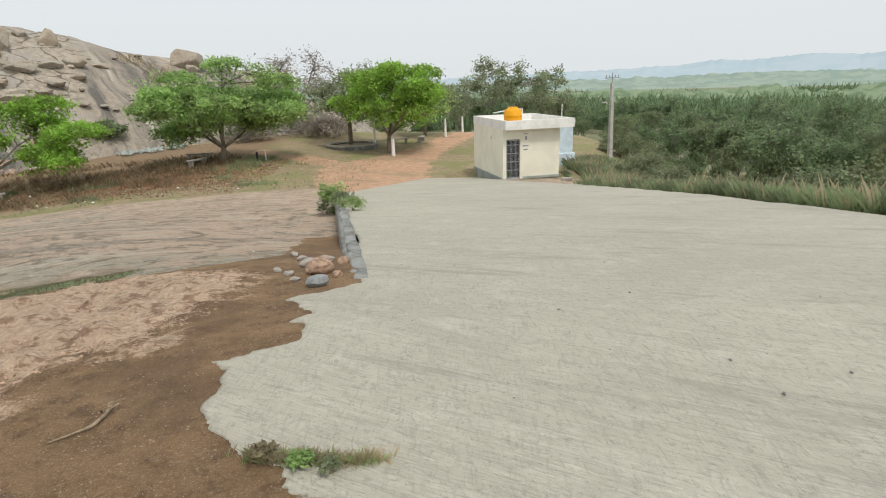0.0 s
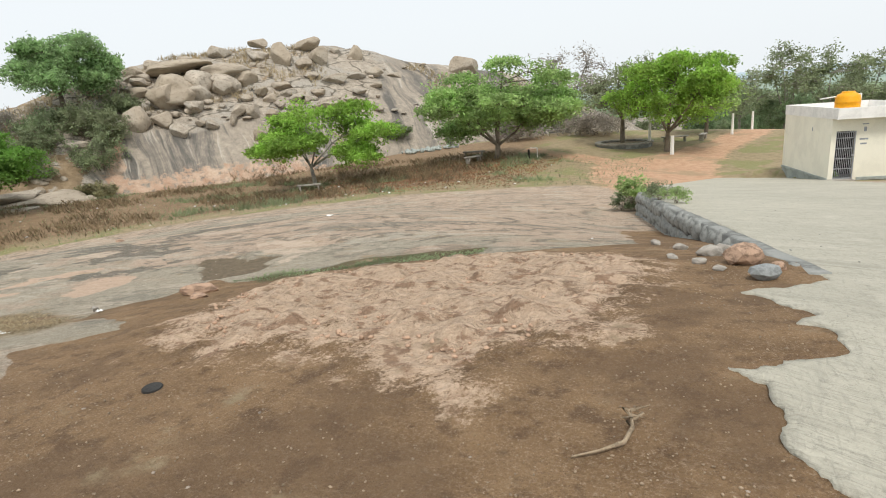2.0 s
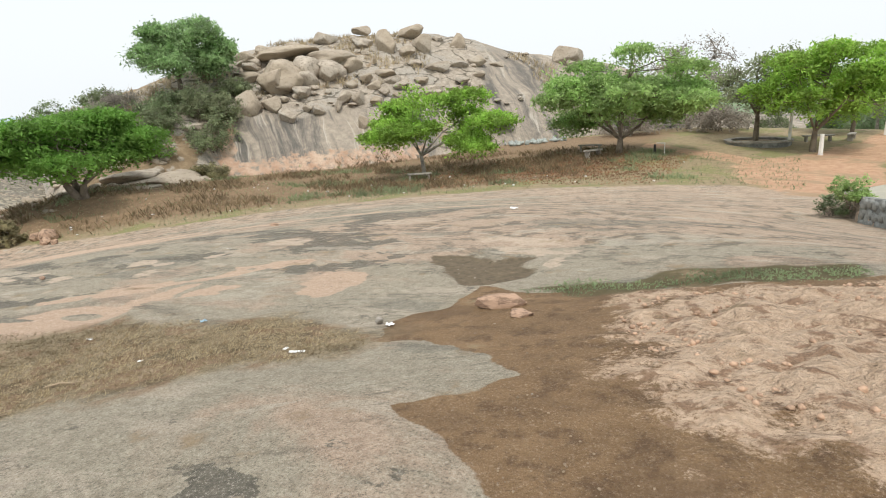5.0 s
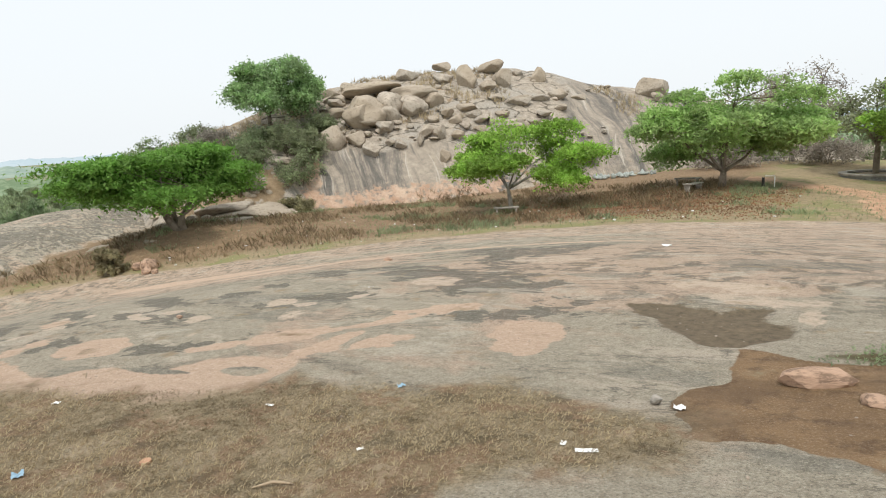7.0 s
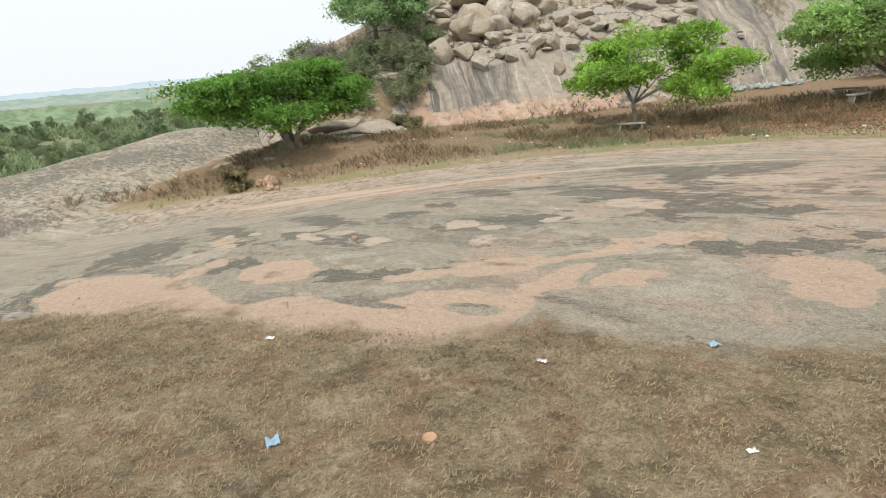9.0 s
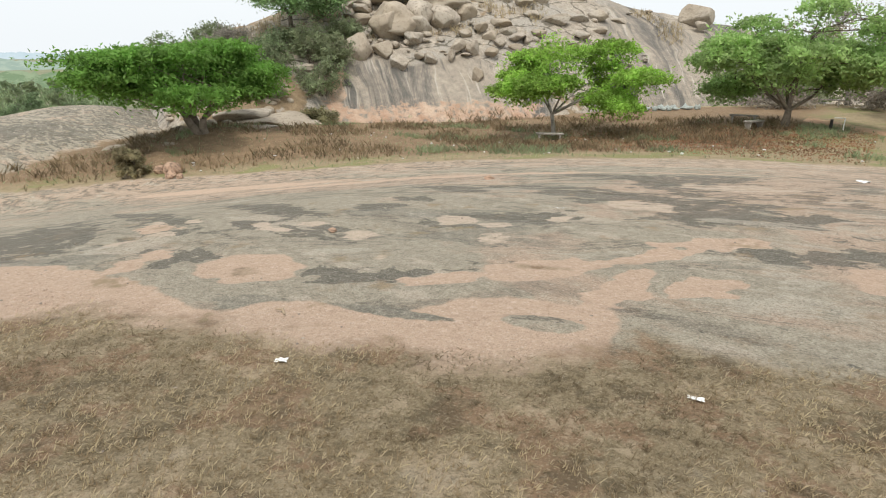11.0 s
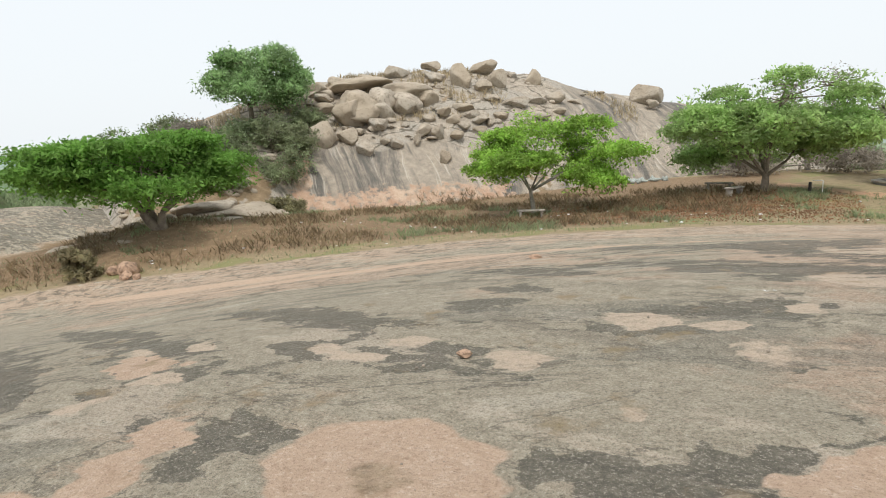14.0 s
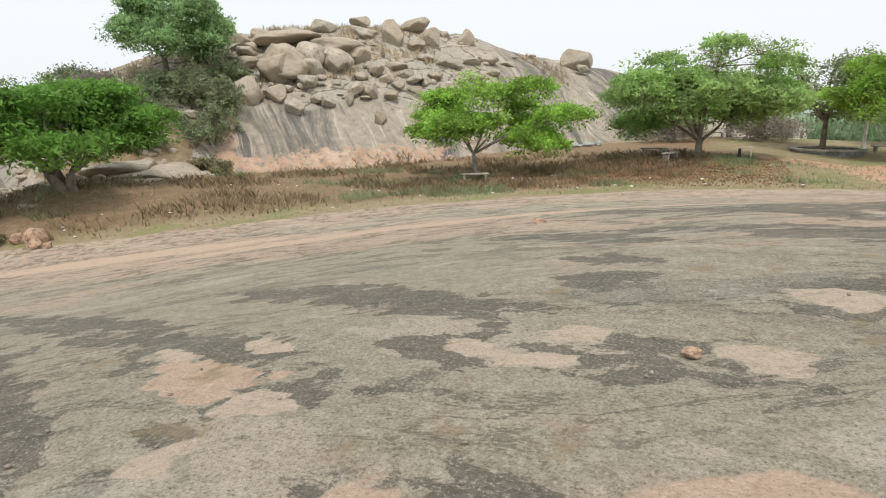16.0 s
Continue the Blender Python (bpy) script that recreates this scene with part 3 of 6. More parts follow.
ROCK_END = [(-52, 3.5), (-50, 4.6), (-46, 9.5), (-42.8, 12.8), (-40.6, 14.9), (-38.4, 17.0), (-32.8, 19.2), (-28, 22.8), (-20.5, 26.4), (-15.4, 28.5), (-7.3, 31), (-4.5, 30)]

# patches on the rock sheet: centre, half length, half width, turn
LICHEN_NEAR = [(-16.12, 1.85, 0.99, 0.33, -0.39), (-6.5, 2.08, 0.53, 0.15, -0.27), (-14.75, 3.19, 0.14, 0.07, 1.56), (-16.13, 3.38, 0.15, 0.07, 1.34), (-14.73, 3.39, 0.25, 0.12, -0.99), (-16.73, 3.49, 0.26, 0.08, -0.34), (-15.26, 3.5, 0.16, 0.07, 0.0), (-18.14, 3.57, 2.52, 0.56, -0.45), (-17.18, 3.66, 0.52, 0.09, -0.27), (-14.81, 3.69, 0.32, 0.19, -0.11), (-16.04, 3.71, 0.14, 0.1, 0.28), (-16.09, 3.76, 0.22, 0.07, 0.01), (-13.26, 4.02, 0.19, 0.08, 0.48), (-12.97, 4.06, 0.52, 0.11, 0.66), (-15.92, 4.11, 0.31, 0.05, 0.2), (-12.84, 4.22, 0.21, 0.06, 0.5), (-17.14, 4.55, 0.47, 0.31, -0.26)]
LICHEN_LOW = [(-16.58, 4.56, 0.34, 0.15, -0.45), (-15.63, 4.77, 0.14, 0.1, -0.76), (-14.4, 4.85, 0.27, 0.16, 0.47), (-14.47, 4.95, 0.47, 0.19, 0.07), (-18.66, 5.16, 0.79, 0.17, -0.25), (-18.97, 5.19, 2.41, 0.24, -0.26), (-15.42, 5.34, 0.16, 0.13, -0.67), (-12.77, 5.37, 0.17, 0.06, 0.43), (-15.76, 5.44, 0.43, 0.16, 0.02), (-16.4, 5.47, 0.3, 0.12, -0.16), (-16.69, 5.77, 0.31, 0.14, -0.44), (-16.82, 5.87, 1.41, 0.28, -0.24), (-13.94, 6.2, 0.34, 0.17, 0.32), (-14.93, 6.21, 0.27, 0.22, -0.13), (-13.47, 6.27, 0.66, 0.28, 0.28), (-14.92, 6.28, 0.32, 0.2, -0.24), (-10.37, 6.39, 0.39, 0.17, 0.55)]
LICHEN_MID = [(-10.5, 6.55, 0.64, 0.18, 0.35), (-13.12, 6.57, 0.2, 0.15, 0.65), (-9.75, 6.94, 0.61, 0.09, 1.24), (-9.9, 6.97, 0.34, 0.13, 0.35), (-14.99, 7.02, 0.38, 0.21, -0.21), (-11.48, 7.26, 0.21, 0.19, -1.11), (-10.89, 7.78, 0.65, 0.31, 0.43), (-11.15, 7.82, 0.76, 0.41, 0.41), (-11.11, 8.06, 0.75, 0.29, 0.24), (-11.99, 8.41, 1.16, 0.44, 0.32), (-15.44, 8.67, 0.91, 0.37, -0.62), (-13.28, 8.73, 0.78, 0.46, -0.03), (-13.13, 8.88, 0.71, 0.4, 0.01), (-16.08, 9.03, 1.38, 0.32, -0.65), (-14.7, 9.08, 0.63, 0.31, -0.57), (-13.69, 9.08, 1.1, 0.49, -0.4), (-12.78, 13.14, 3.42, 0.84, -1.43)]
LICHEN_FAR = [(-14.37, 13.53, 3.6, 0.81, -0.78)]
SAND_POCKETS = [(-14.8, 2.42, 1.81, 0.47, 0.12), (-15.03, 3.33, 0.36, 0.13, -1.11), (-13.96, 3.72, 0.48, 0.34, 0.16), (-16.39, 4.14, 0.33, 0.15, -0.12), (-16.49, 4.23, 0.44, 0.14, -0.23), (-12.37, 4.42, 0.34, 0.13, 0.81), (-11.24, 4.86, 0.5, 0.14, -1.55), (-11.96, 4.91, 0.54, 0.25, 0.93), (-10.83, 5.18, 0.29, 0.18, 1.07), (-11.48, 5.7, 0.69, 0.13, 1.09), (-9.53, 5.97, 0.51, 0.29, -1.52), (-9.67, 6.15, 0.43, 0.36, -0.85), (-11.01, 6.64, 0.53, 0.18, 0.81)]
PALE_POCKETS = [(-15.95, 4.01, 0.16, 0.1, 0.06), (-16.92, 4.44, 0.24, 0.1, -0.31), (-16.45, 4.64, 0.2, 0.1, -0.32), (-14.95, 4.73, 0.2, 0.1, 0.2), (-15.37, 4.78, 0.18, 0.11, -0.17), (-14.03, 4.97, 0.16, 0.14, -0.55), (-13.12, 6.08, 0.18, 0.12, 0.55), (-13.53, 6.09, 0.24, 0.21, 1.33), (-12.66, 6.71, 0.2, 0.12, 1.33)]
PALE_ROCK = [(-16.02, 3.53, 0.14, 0.11, 0.43), (-14.66, 3.67, 0.09, 0.06, -0.09), (-14.16, 4.34, 0.13, 0.05, 0.4), (-14.17, 4.38, 0.14, 0.05, 0.39), (-13.23, 4.5, 0.14, 0.07, -1.4), (-14.95, 4.71, 0.21, 0.09, 0.29), (-14.07, 5.05, 0.23, 0.14, -0.08), (-14.83, 5.16, 0.25, 0.12, 0.2), (-12.81, 5.59, 0.29, 0.19, 1.37), (-13.6, 6.11, 0.27, 0.18, -0.23), (-13.71, 6.13, 0.36, 0.18, -0.28), (-7.38, 7.69, 0.53, 0.17, -1.14), (-12.24, 7.89, 0.45, 0.37, 0.12), (-12.38, 7.99, 0.36, 0.26, 0.65), (-8.04, 8.46, 0.85, 0.47, -0.44), (-11.71, 10.7, 0.83, 0.6, -0.46)]
PINK_STAINS = [(-4.77, 7.75, 0.58, 0.42, -0.91), (-9.83, 8.46, 1.19, 0.85, -1.07), (-11.87, 9.17, 1.01, 0.82, 0.18), (-10.21, 9.32, 2.56, 0.63, -0.15), (-12.2, 12.32, 2.0, 0.75, -0.66), (-19.14, 13.52, 3.86, 1.23, -0.82), (-30.9, 13.54, 10.14, 2.24, -0.24), (-26.72, 14.58, 9.9, 1.23, -0.3), (-31.36, 21.58, 4.94, 1.6, 0.25)]


def patches(x, y, rows, rag, size, seed):
    """How deep each place lies inside the nearest of some ragged ovals: 1 at a centre, 0 on an edge."""
    best = np.full(x.shape, -9.0)
    for cx, cy, ax, ay, turn in rows:
        near = (np.abs(x - cx) < 2.2 * ax) & (np.abs(y - cy) < 2.2 * ax)
        dx, dy = x[near] - cx, y[near] - cy
        u, w = dx * math.cos(turn) + dy * math.sin(turn), -dx * math.sin(turn) + dy * math.cos(turn)
        k = np.clip(0.12 / ay, 0.35, 1.0)
        d = 1.08 - np.hypot(u / ax, w / ay) + rag * k * waves(x[near], y[near], max(size, ay * 0.6), seed, 4)
        best[near] = np.maximum(best[near], np.clip(d, -9, 1) * min(1.0, ay / 0.12))
    return best


def build_ground():
    v, f = grid_mesh("ground", xs, ys, land, GROUND)
    x, y = v[:, 0], v[:, 1]
    near = (x > -19) & (x < 1) & (y > 0) & (y < 17)
    mound = np.zeros(len(v))
    dirt, pool, hay, gravel = mound.copy(), mound.copy(), mound.copy(), mound.copy()
    q = (x[near], y[near])

    def edge(poly, rag, w, seed):
        return np.clip(inside(*q, poly, rag, 0.6, seed) / (2 * w) + 0.5, 0, 1)

    dirt[near] = edge(DIRT, 0.16, 0.05, 2)
    mound[near] = edge(MOUND, 0.30, 0.55, 3)
    pool[near] = edge(POOL, 0.18, 0.10, 4)
    hay[near] = np.maximum(edge(HAY, 0.3, 0.3, 6), edge(SLIVER, 0.15, 0.12, 7) * 0.9)
    gravel[near] = edge(GRAVEL, 0.14, 0.07, 8)
    channel = np.zeros(len(v))
    channel[near] = edge(CHANNEL, 0.18, 0.12, 5)
    tuft = np.clip(patches(x, y, [(-12.0, 5.0, 0.36, 0.1, 0.3), (-13.95, 3.62, 0.2, 0.12, 0.2)], 0.6, 0.15, 20) * 1.5, 0, 0.5)
    gravel = np.maximum(gravel, np.clip(patches(x, y, SAND_POCKETS, 1.0, 0.16, 9) * 4 + 0.45, 0, 1))
    gravel = np.maximum(gravel, 0.75 * np.clip(patches(x, y, [(-22, 14.5, 6, 0.9, 0.5), (-30, 14, 6, 1.0, 0.2), (-17, 17, 6, 0.5, 0.5)], 0.6, 0.6, 10) * 2 + 0.4, 0, 1))
    gravel = gravel * (1 - np.clip(patches(x, y, [(-11.45, 3.99, 0.25, 0.1, 0.4), (-12.2, 3.62, 0.3, 0.05, 0.3)], 0.4, 0.2, 12) * 4 + 0.5, 0, 1))
    pale = np.clip(patches(x, y, [(cx, cy, 0.85 * ax, 0.8 * ay, turn) for cx, cy, ax, ay, turn in PALE_POCKETS], 1.0, 0.13, 18) * 3 + 0.5, 0, 1) * (1 - gravel)
    pale = np.maximum(pale, 0.52 * np.clip(patches(x, y, PALE_ROCK, 1.4, 0.13, 27) * 2.5 + 0.45, 0, 1))
    rosy = np.clip(patches(x, y, PINK_STAINS, 0.7, 0.5, 19) * 1.4 + 0.5, 0, 1)
    # grass beyond the bare rock, weeds below the hill, red earth path
    line = np.interp(x, [p[0] for p in ROCK_END], [p[1] for p in ROCK_END])
    out = y - line + 0.9 * waves(x, y, 3, 11)
    wide = np.hypot(x + 14, y - 8) > 33
    band = np.clip(np.maximum(out / 1.0 + 0.5, np.where(wide & (x > -48), 1, 0)), 0, 1) * np.where(y > np.where(x < -38, 3, 10), 1, 0)
    band = np.maximum(band, np.where((x > 8) & (y < 60), 1, 0))
    band = np.maximum(band, np.where(np.hypot(x + 12, y - 22) > 62, 1, 0))
    wslab = west_slab(x, y, land_base(x, y))[1]
    band = band * (1 - wslab)
    weeds = np.clip((out - np.interp(x, [-40, -28, -15, -8], [2.0, 4.5, 4.5, 9])) / 3 + 0.5, 0, 1) * (1 - ease(x, -17, -12)) * np.where((x > -60) & (y < 60), 1, 0) * (1 - wslab)
    px = np.interp(y, [28, 34, 38, 44, 50, 58, 70], [-3.5, -3.0, -3.8, -3.5, -0.5, 2.5, 6])
    half = np.interp(y, [26, 34, 42, 47, 52, 70], [0.5, 3.6, 3.4, 2.6, 1.8, 1.5])
    path = np.clip((half - np.abs(x - px) + 0.8 * waves(x, y, 3, 13)) / 1.2 + 0.5, 0, 1) * np.where((y > 28) & (y < 75), 1, 0)
    arm = np.clip((1.7 - np.abs(y - np.interp(x, [-20, -12, -5], [55, 47, 41])) + 0.6 * waves(x, y, 3, 14)) / 1.2 + 0.5, 0, 1) * np.where((x < -4) & (x > -15), 1, 0)
    path = np.maximum(path, arm)
    # dark lichen in drawn-out patches along the ledges
    stain = waves(x * 0.33 + 0.2 * y, y * 1.15 - 0.2 * x, 1.1, 15, 4) + 0.45 * waves(x * 0.5, y, 4.0, 16, 2)
    rims = [(cx - 0.5 * ax, cy, 1.6 * ax, 1.5 * ay, turn) for cx, cy, ax, ay, turn in PALE_POCKETS]
    mapped = ease(x, -20, -18) * (1 - ease(y, 8.5, 11))
    stain = np.clip(stain * 0.9 + 0.1, 0, 1) * (1 - 0.4 * mapped)
    stain = np.maximum(stain, 1.2 * np.clip(patches(x, y, LICHEN_NEAR + LICHEN_LOW + LICHEN_MID + LICHEN_FAR + rims, 1.3, 0.12, 17) * 1.6 + 0.72, 0, 1))
    stain = np.maximum(stain, wslab * (0.85 + 0.9 * waves(x * 1.2, y * 0.5, 3.0, 26, 3)))
    stain = stain * (1 - gravel) * (1 - 0.9 * pale)
    # relief
    rough = np.zeros(len(v))
    rough[near] = mound[near] * (0.14 * np.abs(waves(*q, 0.34, 21, 3)) + 0.045 * waves(*q, 0.17, 22, 2) + 0.04)
    rough[near] += dirt[near] * 0.012 * waves(*q, 0.3, 23, 3) - pool[near] * 0.05 + hay[near] * 0.012 * waves(*q, 0.25, 24, 2)
    bare = (1 - dirt) * (1 - hay) * (1 - band)
    ledge = waves(x * 0.4 + 0.1 * y, y - 0.2 * x, 1.6, 25, 3)
    rough += bare * (0.05 * (np.abs(ledge) - 0.3) - 0.005 * np.tanh(stain * 4 - 2) - 0.012 * np.maximum(pale, gravel)) * np.where((y > 1) & (y < 34) & (x > -50), 1, 0)
    rough *= 1 - ease(inside(x, y, PAVED), -0.5, -0.05)
    v[:, 2] += rough
    me = fast_mesh("ground", v, f, GROUND)
    zones(me, "zone_a", dirt, mound, hay)
    zones(me, "zone_b", gravel, band, path)
    zones(me, "zone_c", stain, pool, weeds)
    zones(me, "zone_e", channel, tuft, np.maximum(wslab, ease(y, 6.2, 9.0) * (1 - 0.5 * ease(y, 20, 28))))
    zones(me, "zone_d", ease(np.hypot((x + 12) * np.where((x < 0) & (y < 24), 0.62, 1), y - 22), 54, 70), np.maximum(np.maximum(rosy, 0.45 * ease(y, 8, 11) * ease(x, -15, -10)), 0.8 * ease(out, -7, -1) * ease(y, 9, 14)) * (1 - wslab), pale)
    return tagged(new("ground", me), "weathered granite sheet with brown earth, dry grass and gravel", "ground", kind="structure")


build_ground()


def build_pavement():
    """The concrete yard: a thin slab with a ragged poured edge, kept to its outline."""
    gx = graded([(-3.6, 0.12), (-1.7, 0.028), (-0.2, 0.25), (10, 0)])
    gy = graded([(-9, 0.5), (1.5, 0.028), (5.8, 0.15), (37.5, 0)])
    v, f = grid_mesh("pavement", gx, gy, slab_z, CONCRETE)
    d = inside(v[:, 0], v[:, 1], PAVED, 0.09, 0.2, 31)
    d = np.where(v[:, 1] > 6, inside(v[:, 0], v[:, 1], PAVED), d)
    keep = (d[f] > -0.03).all(1)
    f = f[keep]
    v[:, 2] += 0.006 * waves(v[:, 0], v[:, 1], 0.8, 32) + np.where(d < 0.03, -0.012, 0)
    used, inv, times = np.unique(f, return_inverse=True, return_counts=True)
    # draw the rim on to the outline, so that it runs smoothly
    rim = used[(times < 4) & (v[used, 1] < 6) & (v[used, 1] > 1.6) & (v[used, 0] < -0.25)]
    for _ in range(2):
        px, py = v[rim, 0], v[rim, 1]
        e = 0.004
        d0 = inside(px, py, PAVED, 0.09, 0.2, 31)
        gx1, gy1 = (inside(px + e, py, PAVED, 0.09, 0.2, 31) - d0) / e, (inside(px, py + e, PAVED, 0.09, 0.2, 31) - d0) / e
        slope = np.maximum(np.hypot(gx1, gy1), 0.6)
        k = np.where(np.abs(d0) < 0.05, np.clip(-d0 / slope, -0.011, 0.011), 0) / slope
        v[rim, 0] += gx1 * k
        v[rim, 1] += gy1 * k
    me = fast_mesh("pavement", v[used], inv.reshape(f.shape), CONCRETE)
    ob = tagged(new("pavement", me), "pale grey brushed concrete yard with a ragged edge", "pavement", kind="structure")
    th = ob.modifiers.new("thick", "SOLIDIFY")
    th.thickness, th.offset = 0.09, -1


build_pavement()


def build_retaining_wall():
    a, b = Vector((-0.56, 5.75)), Vector((-2.98, 19.4))
    side = (b - a).normalized()
    nrm = Vector((-side.y, side.x))

    def build(bm):
        n = 70
        rows = []
        for i in range(n + 1):
            p = a.lerp(b, i / n)
            top = float(slab_z(p.x, p.y)) + 0.008 + 0.015 * noise.noise((p.x * 2, p.y * 2, 0))
            low = top - 1.1
            ring = []
            for off, z in ((0.20, low), (0.17, (low + top) / 2), (0.15, top - 0.02), (0.12, top), (-0.03, top), (-0.05, low)):
                w = 0.03 * noise.noise((p.y * 1.7, z * 3, off))
                ring.append(bm.verts.new((p.x + nrm.x * (off + w), p.y + nrm.y * (off + w), z)))
            rows.append(ring)
        for r, s in zip(rows, rows[1:]):
            for j in range(5):
                bm.faces.new((r[j], s[j], s[j + 1], r[j + 1]))
        bm.faces.new(rows[0])
        bm.faces.new(rows[-1][::-1])
        bmesh.ops.recalc_face_normals(bm, faces=bm.faces)

    wall = tagged(new("wall_retaining", from_bm("wall_retaining", build, STONEWORK, True)), "low grey mortared stone retaining wall beside the yard", "wall", kind="structure")
    blocks = [rock_mesh("stone", 200 + k, STONEWORK, 8, 2, 0.05, (0.24, 0.36)) for k in range(4)]
    r = random.Random(12)
    for row in range(3):
        t = 0.01 + 0.008 * row
        while t < 0.985:
            w = r.uniform(0.3, 0.6)
            p = a.lerp(b, t + w / 28)
            z = float(slab_z(p.x, p.y)) - 0.15 - row * 0.27 + r.uniform(-0.03, 0.03)
            ob = part("stone", blocks[r.randrange(4)], wall)
            ob.matrix_world = Matrix.Translation((p.x + nrm.x * 0.14, p.y + nrm.y * 0.14, z)) @ Matrix.Rotation(math.atan2(side.y, side.x), 4, "Z") @ Matrix.Diagonal((w * 1.3, 0.22, 0.36, 1))
            t += w / 13.9


build_retaining_wall()


def build_hill():
    az = np.linspace(-84, 6, 330)
    rr = np.r_[np.linspace(38, 92, 170), np.linspace(94, 130, 10)]
    A, Rr = np.meshgrid(np.radians(az), rr)
    x, y = -13 + Rr * np.sin(A), 2 + Rr * np.cos(A)
    z = hill(x, y)
    foot, ridge = hill_reach(np.degrees(A))
    s = (Rr - foot) / (ridge - foot)
    adeg = np.degrees(A)
    # slabs and ledges on the upper slope, a smooth stained face low down
    face = ease(s, -0.1, 0.02) * (1 - ease(s + 0.12 * waves(x, y, 6, 40), 0.26, 0.36)) * ease(adeg, -50, -46) * (1 - ease(adeg, -27, -22))
    right = ease(adeg, -25, -18)
    dome = ease(s, 0, 0.1) * (1 - ease(adeg, -12, -6))
    up = z + 0.25 * x * 0.3
    led = waves(x, y, 3.2, 41, 3)
    terr = (up * 0.9 + led) % 1.0
    z = z + dome * (1 - face) * (0.4 * np.abs(terr - 0.5) + 0.5 * waves(x, y, 5, 42, 3) + 0.22 * np.abs(waves(x, y, 1.6, 43, 3))) * (1 - 0.55 * right)
    z = z + dome * face * (0.35 * waves(x * 0.8, y * 0.8, 3.0, 44, 2))
    ground_z = land(x, y)
    edge = 1 - ease(adeg, -68, -60)
    z = z * (1 - edge) + (ground_z - 1.2) * edge
    z = np.where(s < -0.05, np.minimum(z, ground_z - 0.8), z)
    v = np.stack([x, y, z], -1).reshape(-1, 3)
    nx, ny = len(az), len(rr)
    i = (np.arange(ny - 1)[:, None] * nx + np.arange(nx - 1)[None]).ravel()
    f = np.stack([i, i + 1, i + 1 + nx, i + nx], -1)[:, ::-1]
    me = fast_mesh("rock_hill", v, f, HILL)
    low = face * (1 - ease(s, 0.05, 0.17))
    gully = ease(adeg, -49, -47) * (1 - ease(adeg, -45.5, -44)) * face
    soil = np.clip(1 - face - right * 0.8, 0, 1) * (0.22 + 0.3 * waves(x, y, 4, 45) + 0.30 * (1 - ease(adeg, -53, -47)) - 0.4 * (1 - ease(adeg, -62, -55)) + 0.3 * (1 - ease(s, 0.1, 0.3)))
    zones(me, "zone_r", (A * 50 + s * 7 + 0.8 * waves(x, y, 4, 47)).ravel(), (s * 6).ravel(), s.ravel() * 0)
    zones(me, "zone_h", np.maximum(face, right * 0.75).ravel(), np.maximum(low, gully).ravel(), soil.ravel())
    tagged(new("rock_hill", me), "bare granite hill with water-stained face and ledges", "hill", kind="structure")


build_hill()

# ---- boulders on the hill ----
ROCKS = [rock_mesh("boulder", s, BOULDER, 11, 4, 0.06, (0.22, 0.38)) for s in (3, 8, 15, 22, 31)]
ROUND = [rock_mesh("boulder", s, BOULDER, 9, 4, 0.10, (0.28, 0.42)) for s in (41, 43, 47, 53, 59)]
CREST = [(-54.4, 64.9, 9.9, 2.6, 1.2), (-50.5, 60.0, 7.6, 2.9, 1.9), (-47.4, 60.5, 7.4, 2.6, 2.6), (-48.0, 66.8, 9.0, 4.0, 1.8), (-44.9, 61.4, 6.6, 1.9, 1.4), (-54.3, 58.0, 8.4, 3.2, 1.7), (-45.0, 68.9, 8.0, 1.5, 1.3), (-42.4, 69.2, 7.3, 2.0, 2.2),
         (-44.6, 64.5, 7.3, 2.4, 1.9), (-38.8, 67.7, 5.2, 2.3, 1.5), (-31.4, 80.5, 5.3, 4.2, 2.9), (-30.4, 78.5, 4.2, 1.5, 1.2), (-56.1, 47.2, 6.0, 2.6, 1.3), (-55.7, 49.5, 6.6, 3.2, 1.5), (-54.9, 53.0, 7.4, 2.0, 1.5), (-55.0, 46.2, 5.2, 1.8, 0.8)]
SLOPE = [(-51.3, 42.2, 1.6, 2.4, 2.9), (-49.7, 43.5, 1.2, 2.0, 1.6), (-48.5, 46.7, 2.2, 2.1, 1.6), (-47.6, 43.4, 0, 1.8, 1.2), (-51.3, 46.2, 3.3, 3.9, 2.6), (-49.9, 48.8, 3.7, 3.0, 2.6), (-48.4, 51.0, 4.0, 3.0, 2.0), (-45.0, 53.1, 3.4, 1.4, 1.1),
         (-44.9, 49.0, 1.5, 1.8, 1.1), (-43.7, 49.9, 1.3, 1.6, 1.3), (-42.2, 50.9, 1.1, 1.3, 1.0), (-44.7, 47.8, 0.7, 0.9, 1.1), (-46.8, 45.6, 0.6, 1.0, 0.8), (-45.9, 46.0, 0.4, 1.4, 0.8), (-41.5, 47.6, -1.0, 1.4, 1.2), (-41.7, 55.1, 2.6, 1.9, 0.9),
         (-42.5, 52.8, 2.0, 1.5, 0.9), (-38.9, 56.5, 1.4, 2.5, 1.0)]
DOMES = [(-51.6, 47.0, 4.2, 4.1, 2.6), (-50.6, 49.8, 4.7, 3.1, 2.3), (-49.0, 51.8, 4.6, 2.8, 1.9), (-50.7, 54.2, 6.1, 5.3, 1.5), (-48.4, 54.3, 5.3, 2.6, 1.6), (-55.6, 51.6, 6.9, 6.6, 1.2), (-56.7, 47.6, 6.1, 2.8, 1.1), (-55.8, 47.0, 5.3, 1.7, 0.7), (-54.5, 45.6, 4.4, 2.4, 0.9)]
